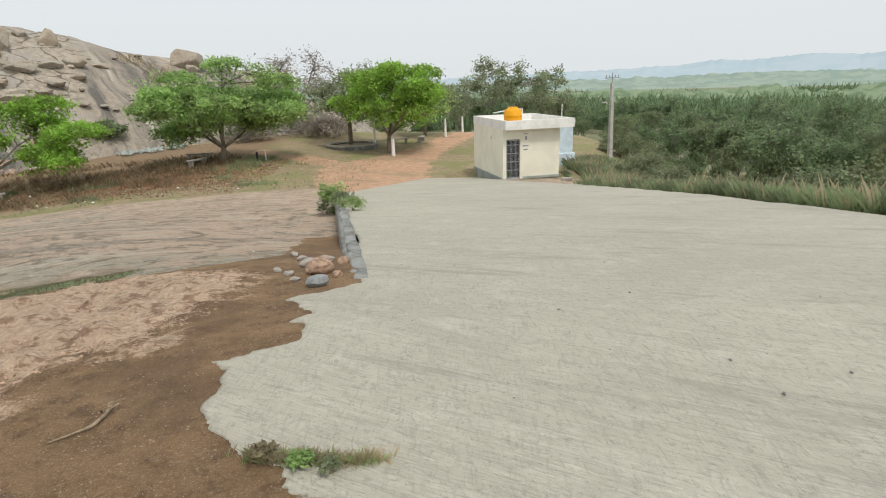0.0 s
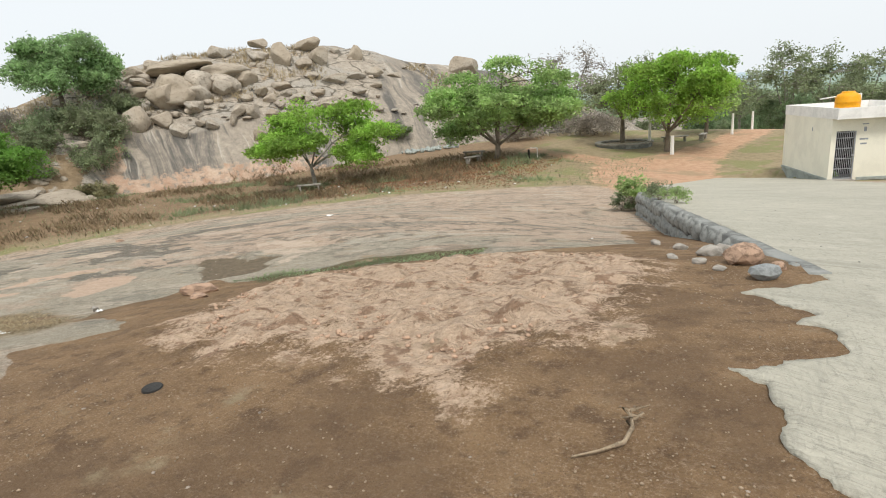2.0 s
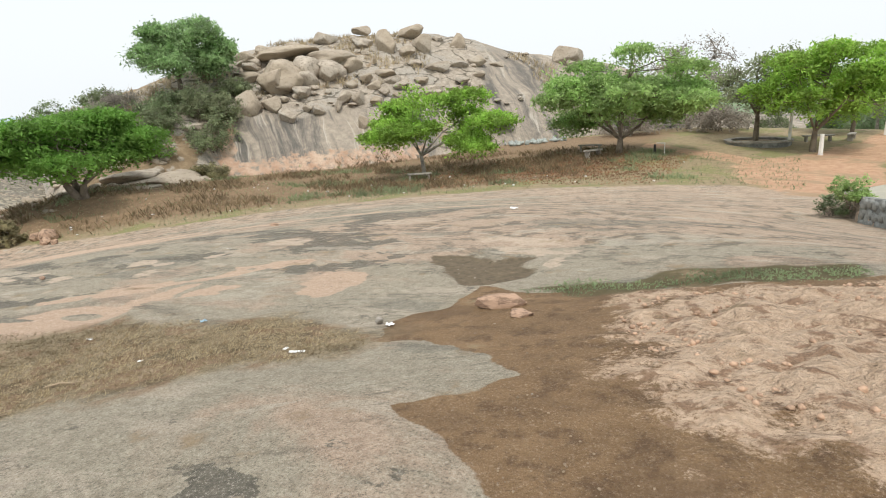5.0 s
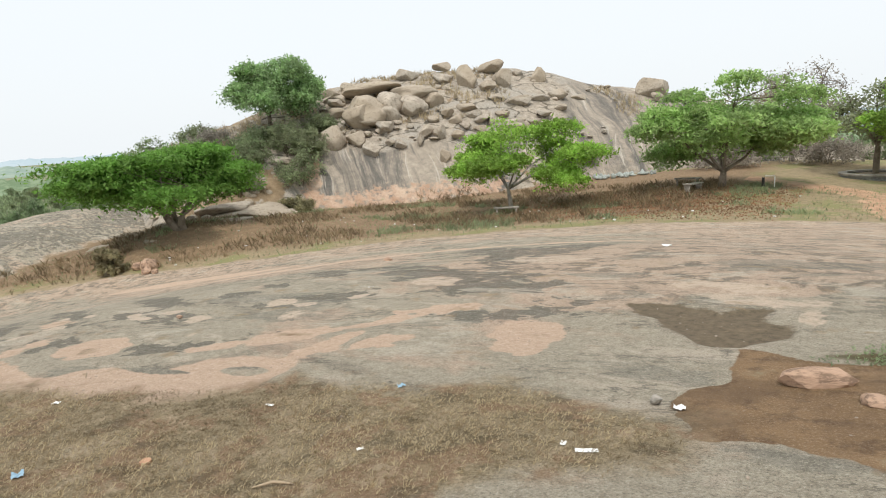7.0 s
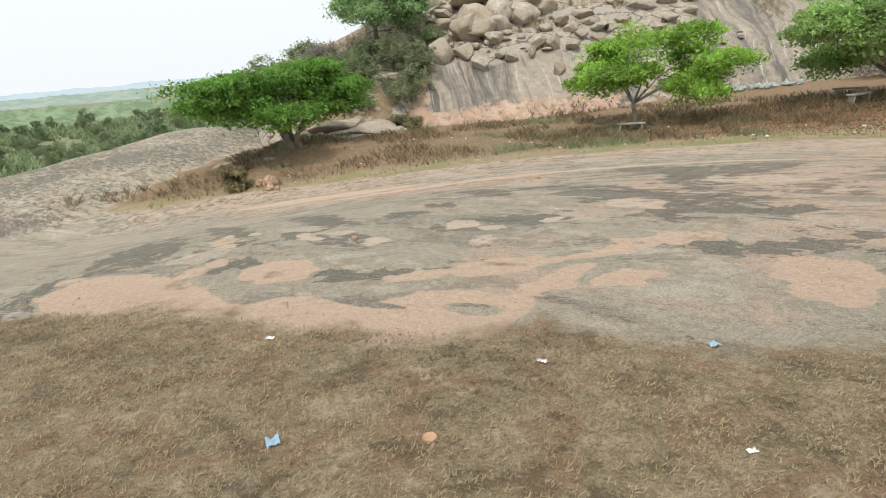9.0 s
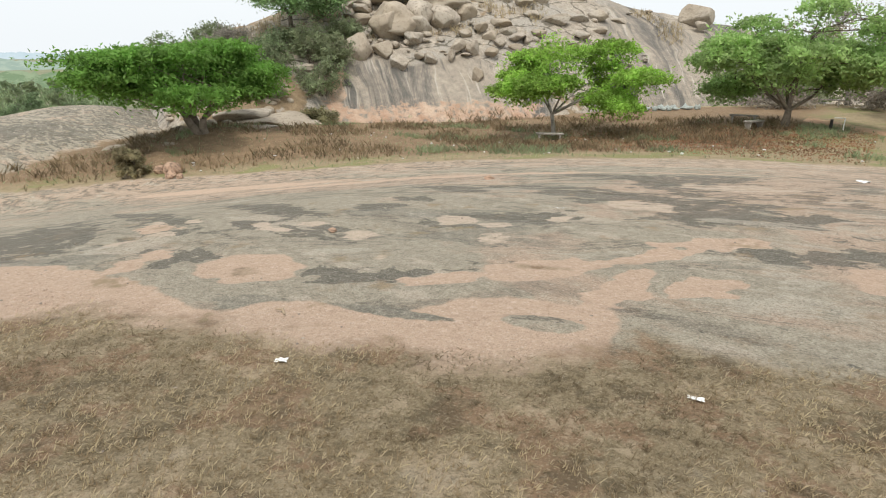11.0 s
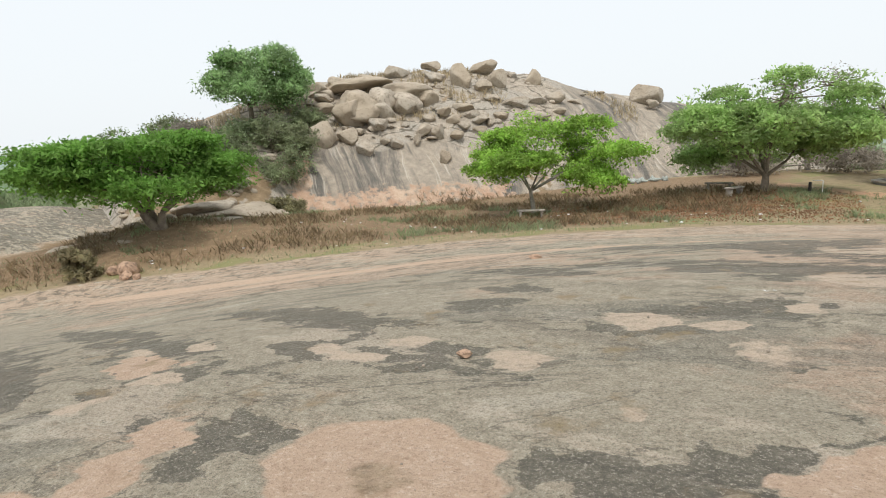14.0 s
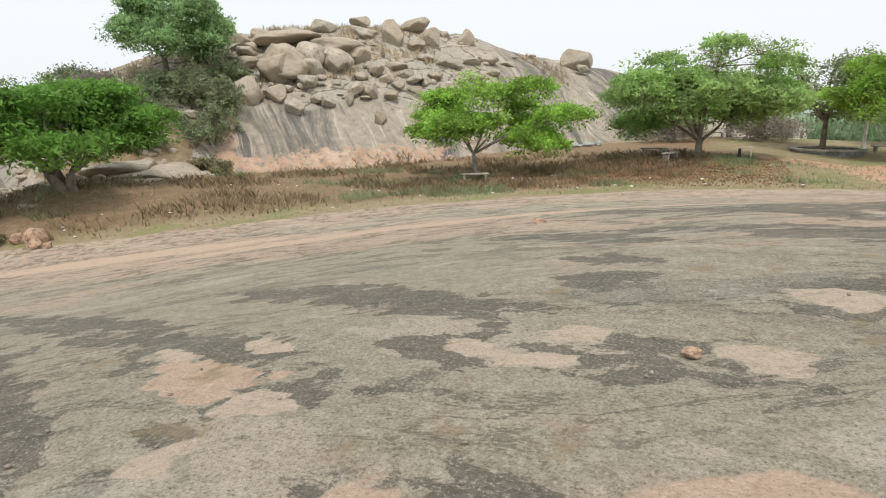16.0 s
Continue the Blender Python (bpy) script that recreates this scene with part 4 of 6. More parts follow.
SLABS = [(-44.2, 56.1, 3.9, 2.9, 0.8), (-41.0, 57.9, 2.9, 1.9, 0.8), (-39.2, 57.2, 1.6, 2.7, 0.9), (-41.1, 62.3, 4.4, 3.1, 0.8), (-40.1, 65.0, 4.7, 2.4, 0.8), (-38.1, 62.3, 2.8, 2.3, 0.7), (-39.4, 58.8, 2.1, 1.6, 0.6), (-43.8, 53.0, 2.5, 1.5, 0.8), (-43.1, 55.5, 3.0, 1.9, 0.7), (-43.4, 60.8, 5.1, 2.0, 0.7), (-41.2, 56.0, 2.2, 1.4, 0.7), (-38.2, 60.1, 1.9, 1.8, 0.6), (-37.6, 65.4, 3.3, 2.1, 0.6), (-41.3, 54.0, 1.4, 1.5, 0.6), (-46.0, 51.9, 2.9, 1.4, 0.7), (-37.6, 70.2, 4.6, 2.2, 0.6)]
TREE_ROCKS = [(-46.8, 25.6, -4.6, 4.6, 1.3), (-48.6, 29.5, -4.5, 6.2, 1.6), (-50.8, 28.8, -4.1, 5.0, 1.5), (-46.2, 22.6, -4.6, 1.8, 0.8), (-47.2, 19.4, -5.1, 2.0, 0.8), (-48.6, 18.2, -5.2, 2.8, 0.9), (-46.0, 18.6, -5.0, 1.2, 0.5), (-44.6, 19.2, -4.7, 0.9, 0.5)]
rng = random.Random(5)
for group, spots in (("boulders on the crest", CREST), ("boulders on the slope", SLOPE), ("smooth granite domes", DOMES), ("granite slabs on the slope", SLABS), ("rocks by the low tree", TREE_ROCKS)):
    for i, (bx, by, bz, w, h) in enumerate(spots):
        if spots is DOMES:
            bz, w, h = bz - 0.5, w * 1.22, h * 1.15
        ob = new("boulder", (ROUND if spots is DOMES else ROCKS)[(i * 3 + len(spots)) % 5])
        ob.matrix_world = Matrix.Translation((bx, by, bz)) @ Matrix.Rotation(rng.uniform(-0.15, 0.15), 4, "Y") @ Matrix.Rotation(rng.uniform(0, 6), 4, "Z") @ Matrix.Diagonal((w * 1.12, w * 1.12, h * (1.35 if spots is not SLABS else 1.7), 1))
        tagged(ob, "rounded weathered tan granite boulder on the bare hill", "boulder", group)


def scatter(name, label, category, mesh_seed, count, place, mat, size, flat=0.5, sub=1):
    """Loose stones joined into one piece of stuff."""
    r = random.Random(mesh_seed)
    base = [rock_mesh("stone", mesh_seed + k, mat, 6, sub) for k in range(3)]
    co = [np.array([tuple(v.co) for v in b.vertices]) for b in base]
    fa = [np.array([tuple(p.vertices) for p in b.polygons]) for b in base]
    V, F, n0 = [], [], 0
    for _ in range(count):
        p = place(r)
        if p is None:
            continue
        x, y, z, k = p
        j = r.randrange(3)
        s = r.uniform(*size) * k
        a = r.uniform(0, 6.3)
        m = np.array([[math.cos(a), -math.sin(a), 0], [math.sin(a), math.cos(a), 0], [0, 0, 1]])
        V.append((co[j] * (s * r.uniform(0.8, 1.5), s, s * flat * r.uniform(0.5, 1.7))) @ m.T + (x, y, z + s * 0.05))
        F.append(fa[j] + n0)
        n0 += len(co[j])
    return tagged(new(name, fast_mesh(name, np.concatenate(V), np.concatenate(F), mat)), label, category, kind="stuff")


def on_slope(r):
    a = radians(r.uniform(-50, -22) if r.random() < 0.88 else r.uniform(-22, -15))
    foot, ridge = hill_reach(math.degrees(a))
    s = r.uniform(0.28, 1.0) if r.random() < 0.75 else r.uniform(0.3, 0.42)
    q = foot + (ridge - foot) * s
    x, y = -13 + q * math.sin(a), 2 + q * math.cos(a)
    return x, y, float(hill(np.array([x]), np.array([y]))[0]) + 0.25, 1.0


slabs = scatter("rock_slabs", "jumbled tan granite slabs and stones on the hill", "rocks", 60, 80, on_slope, BOULDER, (0.3, 1.2), 0.5, 2)

slabs.data.polygons.foreach_set("use_smooth", np.zeros(len(slabs.data.polygons), bool))


def left_scree(r):
    a = radians(r.uniform(-64, -47))
    foot, ridge = hill_reach(math.degrees(a))
    q = foot + (ridge - foot) * r.uniform(-0.15, 0.25)
    x, y = -13 + q * math.sin(a), 2 + q * math.cos(a)
    return x, y, surface(x, y) + 0.05, 1.0


scatter("scree", "loose stones below the hill", "rocks", 70, 90, left_scree, BOULDER, (0.3, 1.1), 0.6, 2)


# ---- trees ----
def tube(V, F, pts, radii, sides=6):
    base = len(V)
    for i, p in enumerate(pts):
        d = (pts[min(i + 1, len(pts) - 1)] - pts[max(i - 1, 0)]).normalized()
        u = d.orthogonal().normalized()
        w = d.cross(u)
        for k in range(sides):
            a = 2 * math.pi * k / sides
            V.append(tuple(p + (u * math.cos(a) + w * math.sin(a)) * radii[i]))
    for i in range(len(pts) - 1):
        for k in range(sides):
            a, b = base + i * sides + k, base + i * sides + (k + 1) % sides
            F.append((a, b, b + sides, a + sides))


def tree(name, label, at, tall, wide, low, leaf, bark=BARK, seed=1, trunk=0.18, lean=(0, 0), leaves=9000, size=0.2, flat=0.55, stems=1, shift=(0, 0), gaps=0.35, category="tree", group="", twigs=False, puffs=0):
    """A broad-leaved tree: tapered stems, limbs that fork towards a lobed crown, and many small leaves in clumps."""
    r = random.Random(seed)
    V, F, tips = [], [], []
    lobes = []
    for _ in range(30):
        a, q = r.uniform(0, 6.283), math.sqrt(r.random())
        zc = low * 0.85 + (tall * 0.9 - low * 0.85) * (0.05 + 0.95 * r.random() ** 0.8 * math.sqrt(max(0, 1 - 0.8 * q * q)))
        lobes.append(Vector((shift[0] + math.cos(a) * q * wide * 0.46, shift[1] + math.sin(a) * q * wide * 0.46, zc)))
    for s in range(stems):
        a = 6.283 * s / stems + r.uniform(0, 1)
        fork = Vector((lean[0] * 0.6 + (0.05 * wide * math.cos(a) if stems > 1 else 0), lean[1] * 0.6 + (0.05 * wide * math.sin(a) if stems > 1 else 0), low * r.uniform(0.6, 0.85)))
        start = Vector((0.01 * wide * math.cos(a) * (stems > 1), 0.01 * wide * math.sin(a) * (stems > 1), -0.04 * tall))
        mid = start.lerp(fork, 0.5) + Vector((r.uniform(-1, 1), r.uniform(-1, 1), 0)) * (0.01 * wide)
        tube(V, F, [start, start.lerp(mid, 0.3), mid, fork], [trunk * 1.5, trunk * 1.1, trunk, trunk * 0.8], 8)
        mine, leaders = lobes[s::stems], []
        for n_tip, tip in enumerate(mine):
            lead = n_tip < max(3, 6 // stems) or not leaders
            root_at = fork if lead else min(leaders, key=lambda q: (q - tip).length)
            thick = trunk * (0.5 if lead else 0.22)
            m1 = root_at.lerp(tip, 0.45) + Vector((r.uniform(-1, 1), r.uniform(-1, 1), r.uniform(-0.3, 1.2))) * (wide * 0.03)
            m2 = root_at.lerp(tip, 0.75) + Vector((r.uniform(-1, 1), r.uniform(-1, 1), r.uniform(0, 1))) * (wide * 0.03)
            tube(V, F, [root_at, m1, m2, tip], [thick, thick * 0.7, thick * 0.42, trunk * 0.06], 5)
            if lead:
                leaders.extend((m1, m2))
            for _ in range(5 if not twigs else 12):
                b = m1.lerp(tip, r.uniform(0.3, 1))
                e = b + Vector((r.gauss(0, 1), r.gauss(0, 1), r.gauss(0.15, 0.4))) * (wide * 0.075)
                tube(V, F, [b, b.lerp(e, 0.5) + Vector((0, 0, wide * 0.01)), e], [trunk * 0.17, trunk * 0.12, trunk * 0.05], 3)
                tips.append(e)
            tips.append(tip)
    root = tagged(new(name), label, category, group)
    root.location = at
    wood = part("trunk", mesh_of("trunk", V, F, [bark], True), root)
    rn = np.random.RandomState(seed)
    T = np.array([tuple(t) for t in tips])
    pick = rn.randint(0, len(T), leaves)
    keep = rn.rand(len(T)) > gaps * 0.5
    pick = pick[keep[pick]]
    n = len(pick)
    spread = wide * 0.040
    c = T[pick] + rn.normal(0, 1, (n, 3)) * (spread, spread, spread * flat)
    if puffs:
        # most leaves lie on the upper shells of the lobes, as overlapping layered clumps with gaps between
        L = np.array([tuple(q) for q in lobes])[:puffs]
        R = wide * rn.uniform(0.085, 0.15, len(L))
        on = rn.rand(n) < 0.72
        j = rn.choice(len(L), on.sum(), p=R ** 2 / (R ** 2).sum())
        d = rn.normal(0, 1, (on.sum(), 3))
        d /= np.linalg.norm(d, axis=1)[:, None]
        d[:, 2] = np.where(rn.rand(len(d)) < 0.75, np.abs(d[:, 2]), d[:, 2])
        ragged = 1 + 0.28 * np.sin(d[:, 0] * 9 + j) * np.sin(d[:, 1] * 8 + 2 * j) + rn.normal(0, 0.12, len(d))
        c[on] = L[j] + d * (R[j] * ragged)[:, None] * (1, 1, flat * 0.85) + rn.normal(0, 0.06, (len(d), 3))
    c[:, 2] = np.maximum(c[:, 2], low * 0.6)
    nrm = rn.normal(0, 1, (n, 3)) + (0, 0, 1.0)
    nrm /= np.linalg.norm(nrm, axis=1)[:, None]
    u = np.cross(nrm, rn.normal(0, 1, (n, 3)))
    u /= np.linalg.norm(u, axis=1)[:, None] + 1e-9
    w = np.cross(nrm, u)
    s = (size * rn.uniform(0.6, 1.3, n))[:, None]
    quad = np.stack([c - u * s * 0.75, c - w * s * 0.32 + nrm * s * 0.08, c + u * s * 0.75, c + w * s * 0.32 + nrm * s * 0.08], 1).reshape(-1, 3)
    part("foliage", fast_mesh("foliage", quad, np.arange(n * 4).reshape(-1, 4), leaf), root)
    return root


def stand(x, y, dz=0.0):
    return (x, y, surface(x, y) + dz)


tree("tree", "small bright green spreading tree behind a bench", stand(-28.4, 37.8), 7.0, 10.5, 2.3, LEAF_BRIGHT, PALE_BARK, 11, 0.16, (-0.5, 0.2), 38000, 0.18, 0.5, shift=(0.6, 0.4), gaps=0.2, puffs=22)
tree("tree", "broad green tree on the leaf-strewn bank", stand(-15.5, 43.5), 8.6, 11.6, 1.5, LEAF_MID, BARK, 12, 0.24, (0.3, 0), 46000, 0.20, 0.6, gaps=0.15, puffs=26)
tree("tree", "low wide dark green tree with several leaning stems", stand(-44.5, 21.4), 6.9, 12.4, 1.1, LEAF_DARK, BARK, 13, 0.26, (-1.2, 0), 50000, 0.20, 0.5, stems=3, shift=(-2.0, -0.6), gaps=0.1, puffs=24)
tree("tree", "round dark green tree on the hill shoulder", stand(-57.9, 39.8, -0.2), 8.6, 9.6, 2.4, LEAF_TOP, BARK, 14, 0.25, (-0.5, 0), 36000, 0.21, 0.9, shift=(0.3, 0.2), gaps=0.1, puffs=30)
tree("tree", "bright green tree with a whitewashed trunk foot", stand(-3.4, 49.5), 8.3, 9.5, 2.4, LEAF_BRIGHT, BARK, 15, 0.2, (0, 0), 30000, 0.19, 0.7, gaps=0.2, puffs=22)
tree("tree", "thin brownish tree in a round stone planter", stand(-7.2, 53.5), 8.8, 7.0, 2.6, LEAF_OLIVE, BARK, 16, 0.2, (0, 0), 6500, 0.2, 0.6, twigs=True)
tree("tree", "nearly bare pale grey tree", stand(-13.3, 61.5), 10.2, 9.0, 2.6, LEAF_GREY, PALE_BARK, 17, 0.22, (-0.6, 0), 4500, 0.16, 0.9, twigs=True)
tree("tree", "greyish leafless tree behind the bank", stand(-17.5, 66.0), 9.5, 8.0, 2.6, LEAF_DRY, PALE_BARK, 18, 0.2, (0, 0), 3600, 0.18, 0.9, twigs=True)
tree("tree", "green tree at the bend of the path", stand(-0.5, 60.0), 7.0, 7.0, 2.0, LEAF_MID, BARK, 19, 0.16, (0, 0), 8000, 0.22, 0.8)
for tx, ty, tt, tw, sd in ((8, 78, 9.5, 8, 21), (13, 80, 9, 8, 22), (17, 84, 9, 7, 23), (4, 88, 8, 9, 24)):
    tree("tree", "grey-green sparse tree beyond the hut", stand(tx, ty), tt + 2, tw, 2.5, LEAF_OLIVE, PALE_BARK, sd, 0.18, (0, 0), 5000, 0.26, 0.9, twigs=True)
# saplings and shrubs on the hill
for sx, sy, sh, sw, mt, sd in ((-50.3, 36.6, 4.2, 5.0, LEAF_OLIVE, 31), (-51.5, 39.3, 3.6, 4.2, LEAF_OLIVE, 32), (-53.6, 38.2, 4.0, 5.0, LEAF_OLIVE, 33), (-56.0, 36.5, 3.2, 5.5, LEAF_OLIVE, 34), (-59.5, 33.8, 3.0, 6.0, LEAF_GREY, 35),
                               (-63.0, 34.0, 3.0, 5.0, LEAF_OLIVE, 36), (-32.0, 59.0, 2.2, 3.4, LEAF_OLIVE, 37), (-41.5, 15.2, 2.0, 1.7, LEAF_DRY, 38), (-48.0, 33.8, 1.6, 3.4, LEAF_DRY, 39), (-54.6, 34.0, 3.4, 5.0, LEAF_OLIVE, 42), (-58.0, 31.0, 3.2, 5.5, LEAF_OLIVE, 43), (-62.0, 29.0, 3.0, 5.0, LEAF_GREY, 44), (-66.0, 31.0, 3.2, 6.0, LEAF_OLIVE, 45), (-52.5, 31.5, 2.4, 4.5, LEAF_OLIVE, 46), (-53.0, 42.0, 3.0, 3.6, LEAF_OLIVE, 49), 
                               (-18.0, 58.0, 2.6, 6.0, LEAF_GREY, 40), (-10.5, 60.0, 2.6, 6.5, LEAF_GREY, 41)):
    tree("shrub", "scrubby greyish green shrub among the rocks", stand(sx, sy, -0.2), sh, sw, 0.4, mt, BARK, sd, 0.06, (0, 0), 4500, 0.18, 0.9, stems=3, category="shrub", group="scrub on the hill")

# woodland in the valley
WOOD = [tree("woodland_tree", "slender grey-green woodland tree in the valley", (x0, y0, height(x0, y0)), t0, w0, 1.8, LEAF_WOOD, PALE_BARK, sd, 0.14, (0, 0), 6500, 0.2, 0.9, category="tree", group="valley woodland")
        for x0, y0, t0, w0, sd in ((26, 48, 8, 5.5, 51), (34, 44, 7, 5.5, 52), (34, 56, 9, 6, 53))]
rng = random.Random(77)
for i in range(150):
    d, a = 46 + 110 * rng.random() ** 1.3, radians(rng.uniform(9, 62))
    x0, y0 = d * math.sin(a), d * math.cos(a)
    if x0 < np.interp(y0, [0, 12, 24, 36, 60, 200], [16, 15, 14, 17, 20, 22]):
        continue
    k = rng.uniform(0.65, 1.15)
    copy_thing(WOOD[i % 3], Matrix.Translation((x0, y0, height(x0, y0))) @ Matrix.Rotation(rng.uniform(0, 6.28), 4, "Z") @ Matrix.Diagonal((k, k, k, 1)))
for i in range(120):
    d, a = rng.uniform(85, 230), radians(rng.uniform(-100, -64))
    x0, y0 = -8 + d * math.sin(a), d * math.cos(a)
    k = rng.uniform(0.3, 0.75)
    copy_thing(WOOD[i % 3], Matrix.Translation((x0, y0, height(x0, y0))) @ Matrix.Rotation(rng.uniform(0, 6.28), 4, "Z") @ Matrix.Diagonal((k, k, k, 1)))
for i in range(30):
    d, a = rng.uniform(75, 150), radians(rng.uniform(-14, 9))
    x0, y0 = d * math.sin(a), d * math.cos(a)
    k = rng.uniform(0.6, 0.9)
    copy_thing(WOOD[i % 3], Matrix.Translation((x0, y0, height(x0, y0))) @ Matrix.Rotation(rng.uniform(0, 6.28), 4, "Z") @ Matrix.Diagonal((k, k, k, 1)))


# matt colour for far ridges, with the haze of distance mixed into it
def haze_mat(name, col, col2, scale):
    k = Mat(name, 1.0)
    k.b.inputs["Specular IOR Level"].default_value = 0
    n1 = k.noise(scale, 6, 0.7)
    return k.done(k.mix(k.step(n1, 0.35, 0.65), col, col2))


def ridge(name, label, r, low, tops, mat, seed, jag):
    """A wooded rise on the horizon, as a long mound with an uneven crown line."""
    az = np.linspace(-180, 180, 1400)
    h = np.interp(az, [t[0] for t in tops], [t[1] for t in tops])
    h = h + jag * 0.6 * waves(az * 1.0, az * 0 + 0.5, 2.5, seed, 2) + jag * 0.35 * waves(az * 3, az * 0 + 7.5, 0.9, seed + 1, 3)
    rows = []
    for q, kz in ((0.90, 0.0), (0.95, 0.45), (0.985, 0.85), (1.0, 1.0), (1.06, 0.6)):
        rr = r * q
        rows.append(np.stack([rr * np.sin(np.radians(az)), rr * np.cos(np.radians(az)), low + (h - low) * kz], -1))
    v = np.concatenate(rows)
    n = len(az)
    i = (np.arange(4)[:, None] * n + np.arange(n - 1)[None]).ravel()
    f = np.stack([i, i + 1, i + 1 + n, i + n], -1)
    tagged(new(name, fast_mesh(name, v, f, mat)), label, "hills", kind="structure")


# aerial haze is painted into these base colours, paler and bluer with distance
ridge("backdrop", "wooded rise in the middle distance, haze put into its colour", 260, -11, [(-180, -6), (-95, -5), (-60, -5), (0, -5), (30, -4.5), (60, -4), (180, -6)], haze_mat("haze_tinted_woods", (0.15, 0.21, 0.125), (0.23, 0.29, 0.185), 0.2), 3, 3.5)
ridge("backdrop_far", "woods far off, tinted pale blue-green for haze", 620, -12, [(-180, -5), (0, -4), (20, -1), (60, 3), (180, -5)], haze_mat("haze_tinted_far_woods", (0.24, 0.31, 0.265), (0.30, 0.36, 0.30), 0.06), 5, 5)
ridge("backdrop_horizon", "hills on the horizon, tinted pale blue for haze", 1800, -14, [(-180, 0), (-90, 2), (-60, 4), (0, 4), (15, 14), (32, 38), (36, 34), (50, 45), (180, 0)], haze_mat("horizon_haze_tint", (0.37, 0.45, 0.49), (0.40, 0.47, 0.505), 0.012), 7, 12)

# ---- hut and its surroundings ----
def build_hut():
    """A small cream pump house with a flat parapet roof; local x along its front, y into its depth."""
    root = tagged(new("pump_house"), "small cream flat-roofed pump house with a barred steel door", "building")
    W, D, H = 3.3, 5.2, 2.72
    root.matrix_world = pose(4.0, 30.9, float(slab_z(4.0, 30.9)) - 0.04, 0, 0, 13)

    def walls(bm):
        t = 0.2
        box_bm(bm, (t, D, H), (t / 2, D / 2, H / 2))
        box_bm(bm, (t, D, H), (W - t / 2, D / 2, H / 2))
        box_bm(bm, (W - 2 * t, t, H), (W / 2, D - t / 2, H / 2))
        box_bm(bm, (W - 1.2, t, H), (1.2 + (W - 1.2) / 2 - t, t / 2, H / 2))
        box_bm(bm, (1.0 - t, t, H - 2.15), (t + (1.0 - t) / 2, t / 2, (H + 2.15) / 2))

    part("wall", from_bm("wall", walls, WALL_PAINT), root)

    def roof(bm):
        x0, x1, y0, y1 = -0.02, W + 0.62, -0.5, D + 0.02
        box_bm(bm, (x1 - x0, y1 - y0, 0.12), ((x0 + x1) / 2, (y0 + y1) / 2, H + 0.04))
        for sx, sy, cx, cy in ((x1 - x0, 0.14, (x0 + x1) / 2, y0 + 0.07), (x1 - x0, 0.14, (x0 + x1) / 2, y1 - 0.07), (0.14, y1 - y0 - 0.28, x0 + 0.07, (y0 + y1) / 2), (0.14, y1 - y0 - 0.28, x1 - 0.07, (y0 + y1) / 2)):
            box_bm(bm, (sx, sy, 0.36), (cx, cy, H + 0.27))

    part("roof", from_bm("roof", roof, WHITE_PAINT), root)

    def plinth(bm):
        box_bm(bm, (W - 0.02, D - 0.02, 0.9), (W / 2, D / 2, -0.44))
        box_bm(bm, (0.05, D, 0.12), (-0.025, D / 2, 0.03), 0.01)
        box_bm(bm, (W - 1.15, 0.05, 0.14), (1.15 + (W - 1.15) / 2, -0.025, 0.05), 0.01)

    part("plinth", from_bm("plinth", plinth, PLINTH), root)

    def gate(bm):
        for z in (0.08, 0.5, 0.95, 1.4, 1.85, 2.1):
            box_bm(bm, (0.78, 0.03, 0.035), (0.6, 0.06, z))
        for i in range(11):
            rod_bm(bm, (0.23 + i * 0.074, 0.06, 0.06), (0.23 + i * 0.074, 0.06, 2.12), 0.011, sides=6)
        for x in (0.215, 0.985):
            box_bm(bm, (0.04, 0.05, 2.1), (x, 0.06, 1.08))
        box_bm(bm, (0.1, 0.05, 0.07), (0.93, 0.03, 1.08))

    part("door", from_bm("door", gate, STEEL), root)
    # added near-black panel behind the bars, in place of the shade inside
    part("interior", from_bm("interior", lambda bm: box_bm(bm, (W - 0.5, 0.05, H - 0.1), (W / 2, 1.4, H / 2)), DARK), root)

    def marks(bm):
        box_bm(bm, (0.1, 0.012, 0.2), (1.32, -0.008, 2.2))
        box_bm(bm, (0.24, 0.012, 0.04), (1.32, -0.008, 2.42))
        for z, w in ((1.78, 0.34), (1.58, 0.26)):
            box_bm(bm, (w, 0.006, 0.07), (1.3, -0.005, z))
        box_bm(bm, (0.012, 0.08, 0.16), (-0.007, 1.9, 2.15))

    part("notice", from_bm("notice", marks, plain("faded_grey_paint", (0.32, 0.34, 0.36), 0.7, 0.3, 9)), root)

    tank = tagged(new("water_tank"), "yellow ribbed plastic water tank on the hut roof", "water tank")
    tank.matrix_world = root.matrix_world @ Matrix.Translation((0.85, 0.75, H + 0.10))

    def body(bm):
        prof = ((0, 0.48), (0.06, 0.5), (0.1, 0.485), (0.28, 0.485), (0.30, 0.505), (0.33, 0.485), (0.52, 0.485), (0.54, 0.505), (0.57, 0.485), (0.76, 0.48), (0.86, 0.42), (0.92, 0.3), (0.94, 0.26), (1.0, 0.25), (1.01, 0.0))
        rings = [[bm.verts.new((math.cos(a) * q, math.sin(a) * q, z)) for a in np.linspace(0, 2 * math.pi, 25)[:-1]] for z, q in prof[:-1]]
        for r0, r1 in zip(rings, rings[1:]):
            for k in range(24):
                bm.faces.new((r0[k], r0[(k + 1) % 24], r1[(k + 1) % 24], r1[k]))
        bm.faces.new(rings[-1])
        bm.faces.new(rings[0][::-1])

    part("body", from_bm("body", body, TANK, True), tank)

    def pipes(bm):
        rod_bm(bm, (-0.48, 0, 0.80), (-1.1, 0.1, 0.72), 0.03)
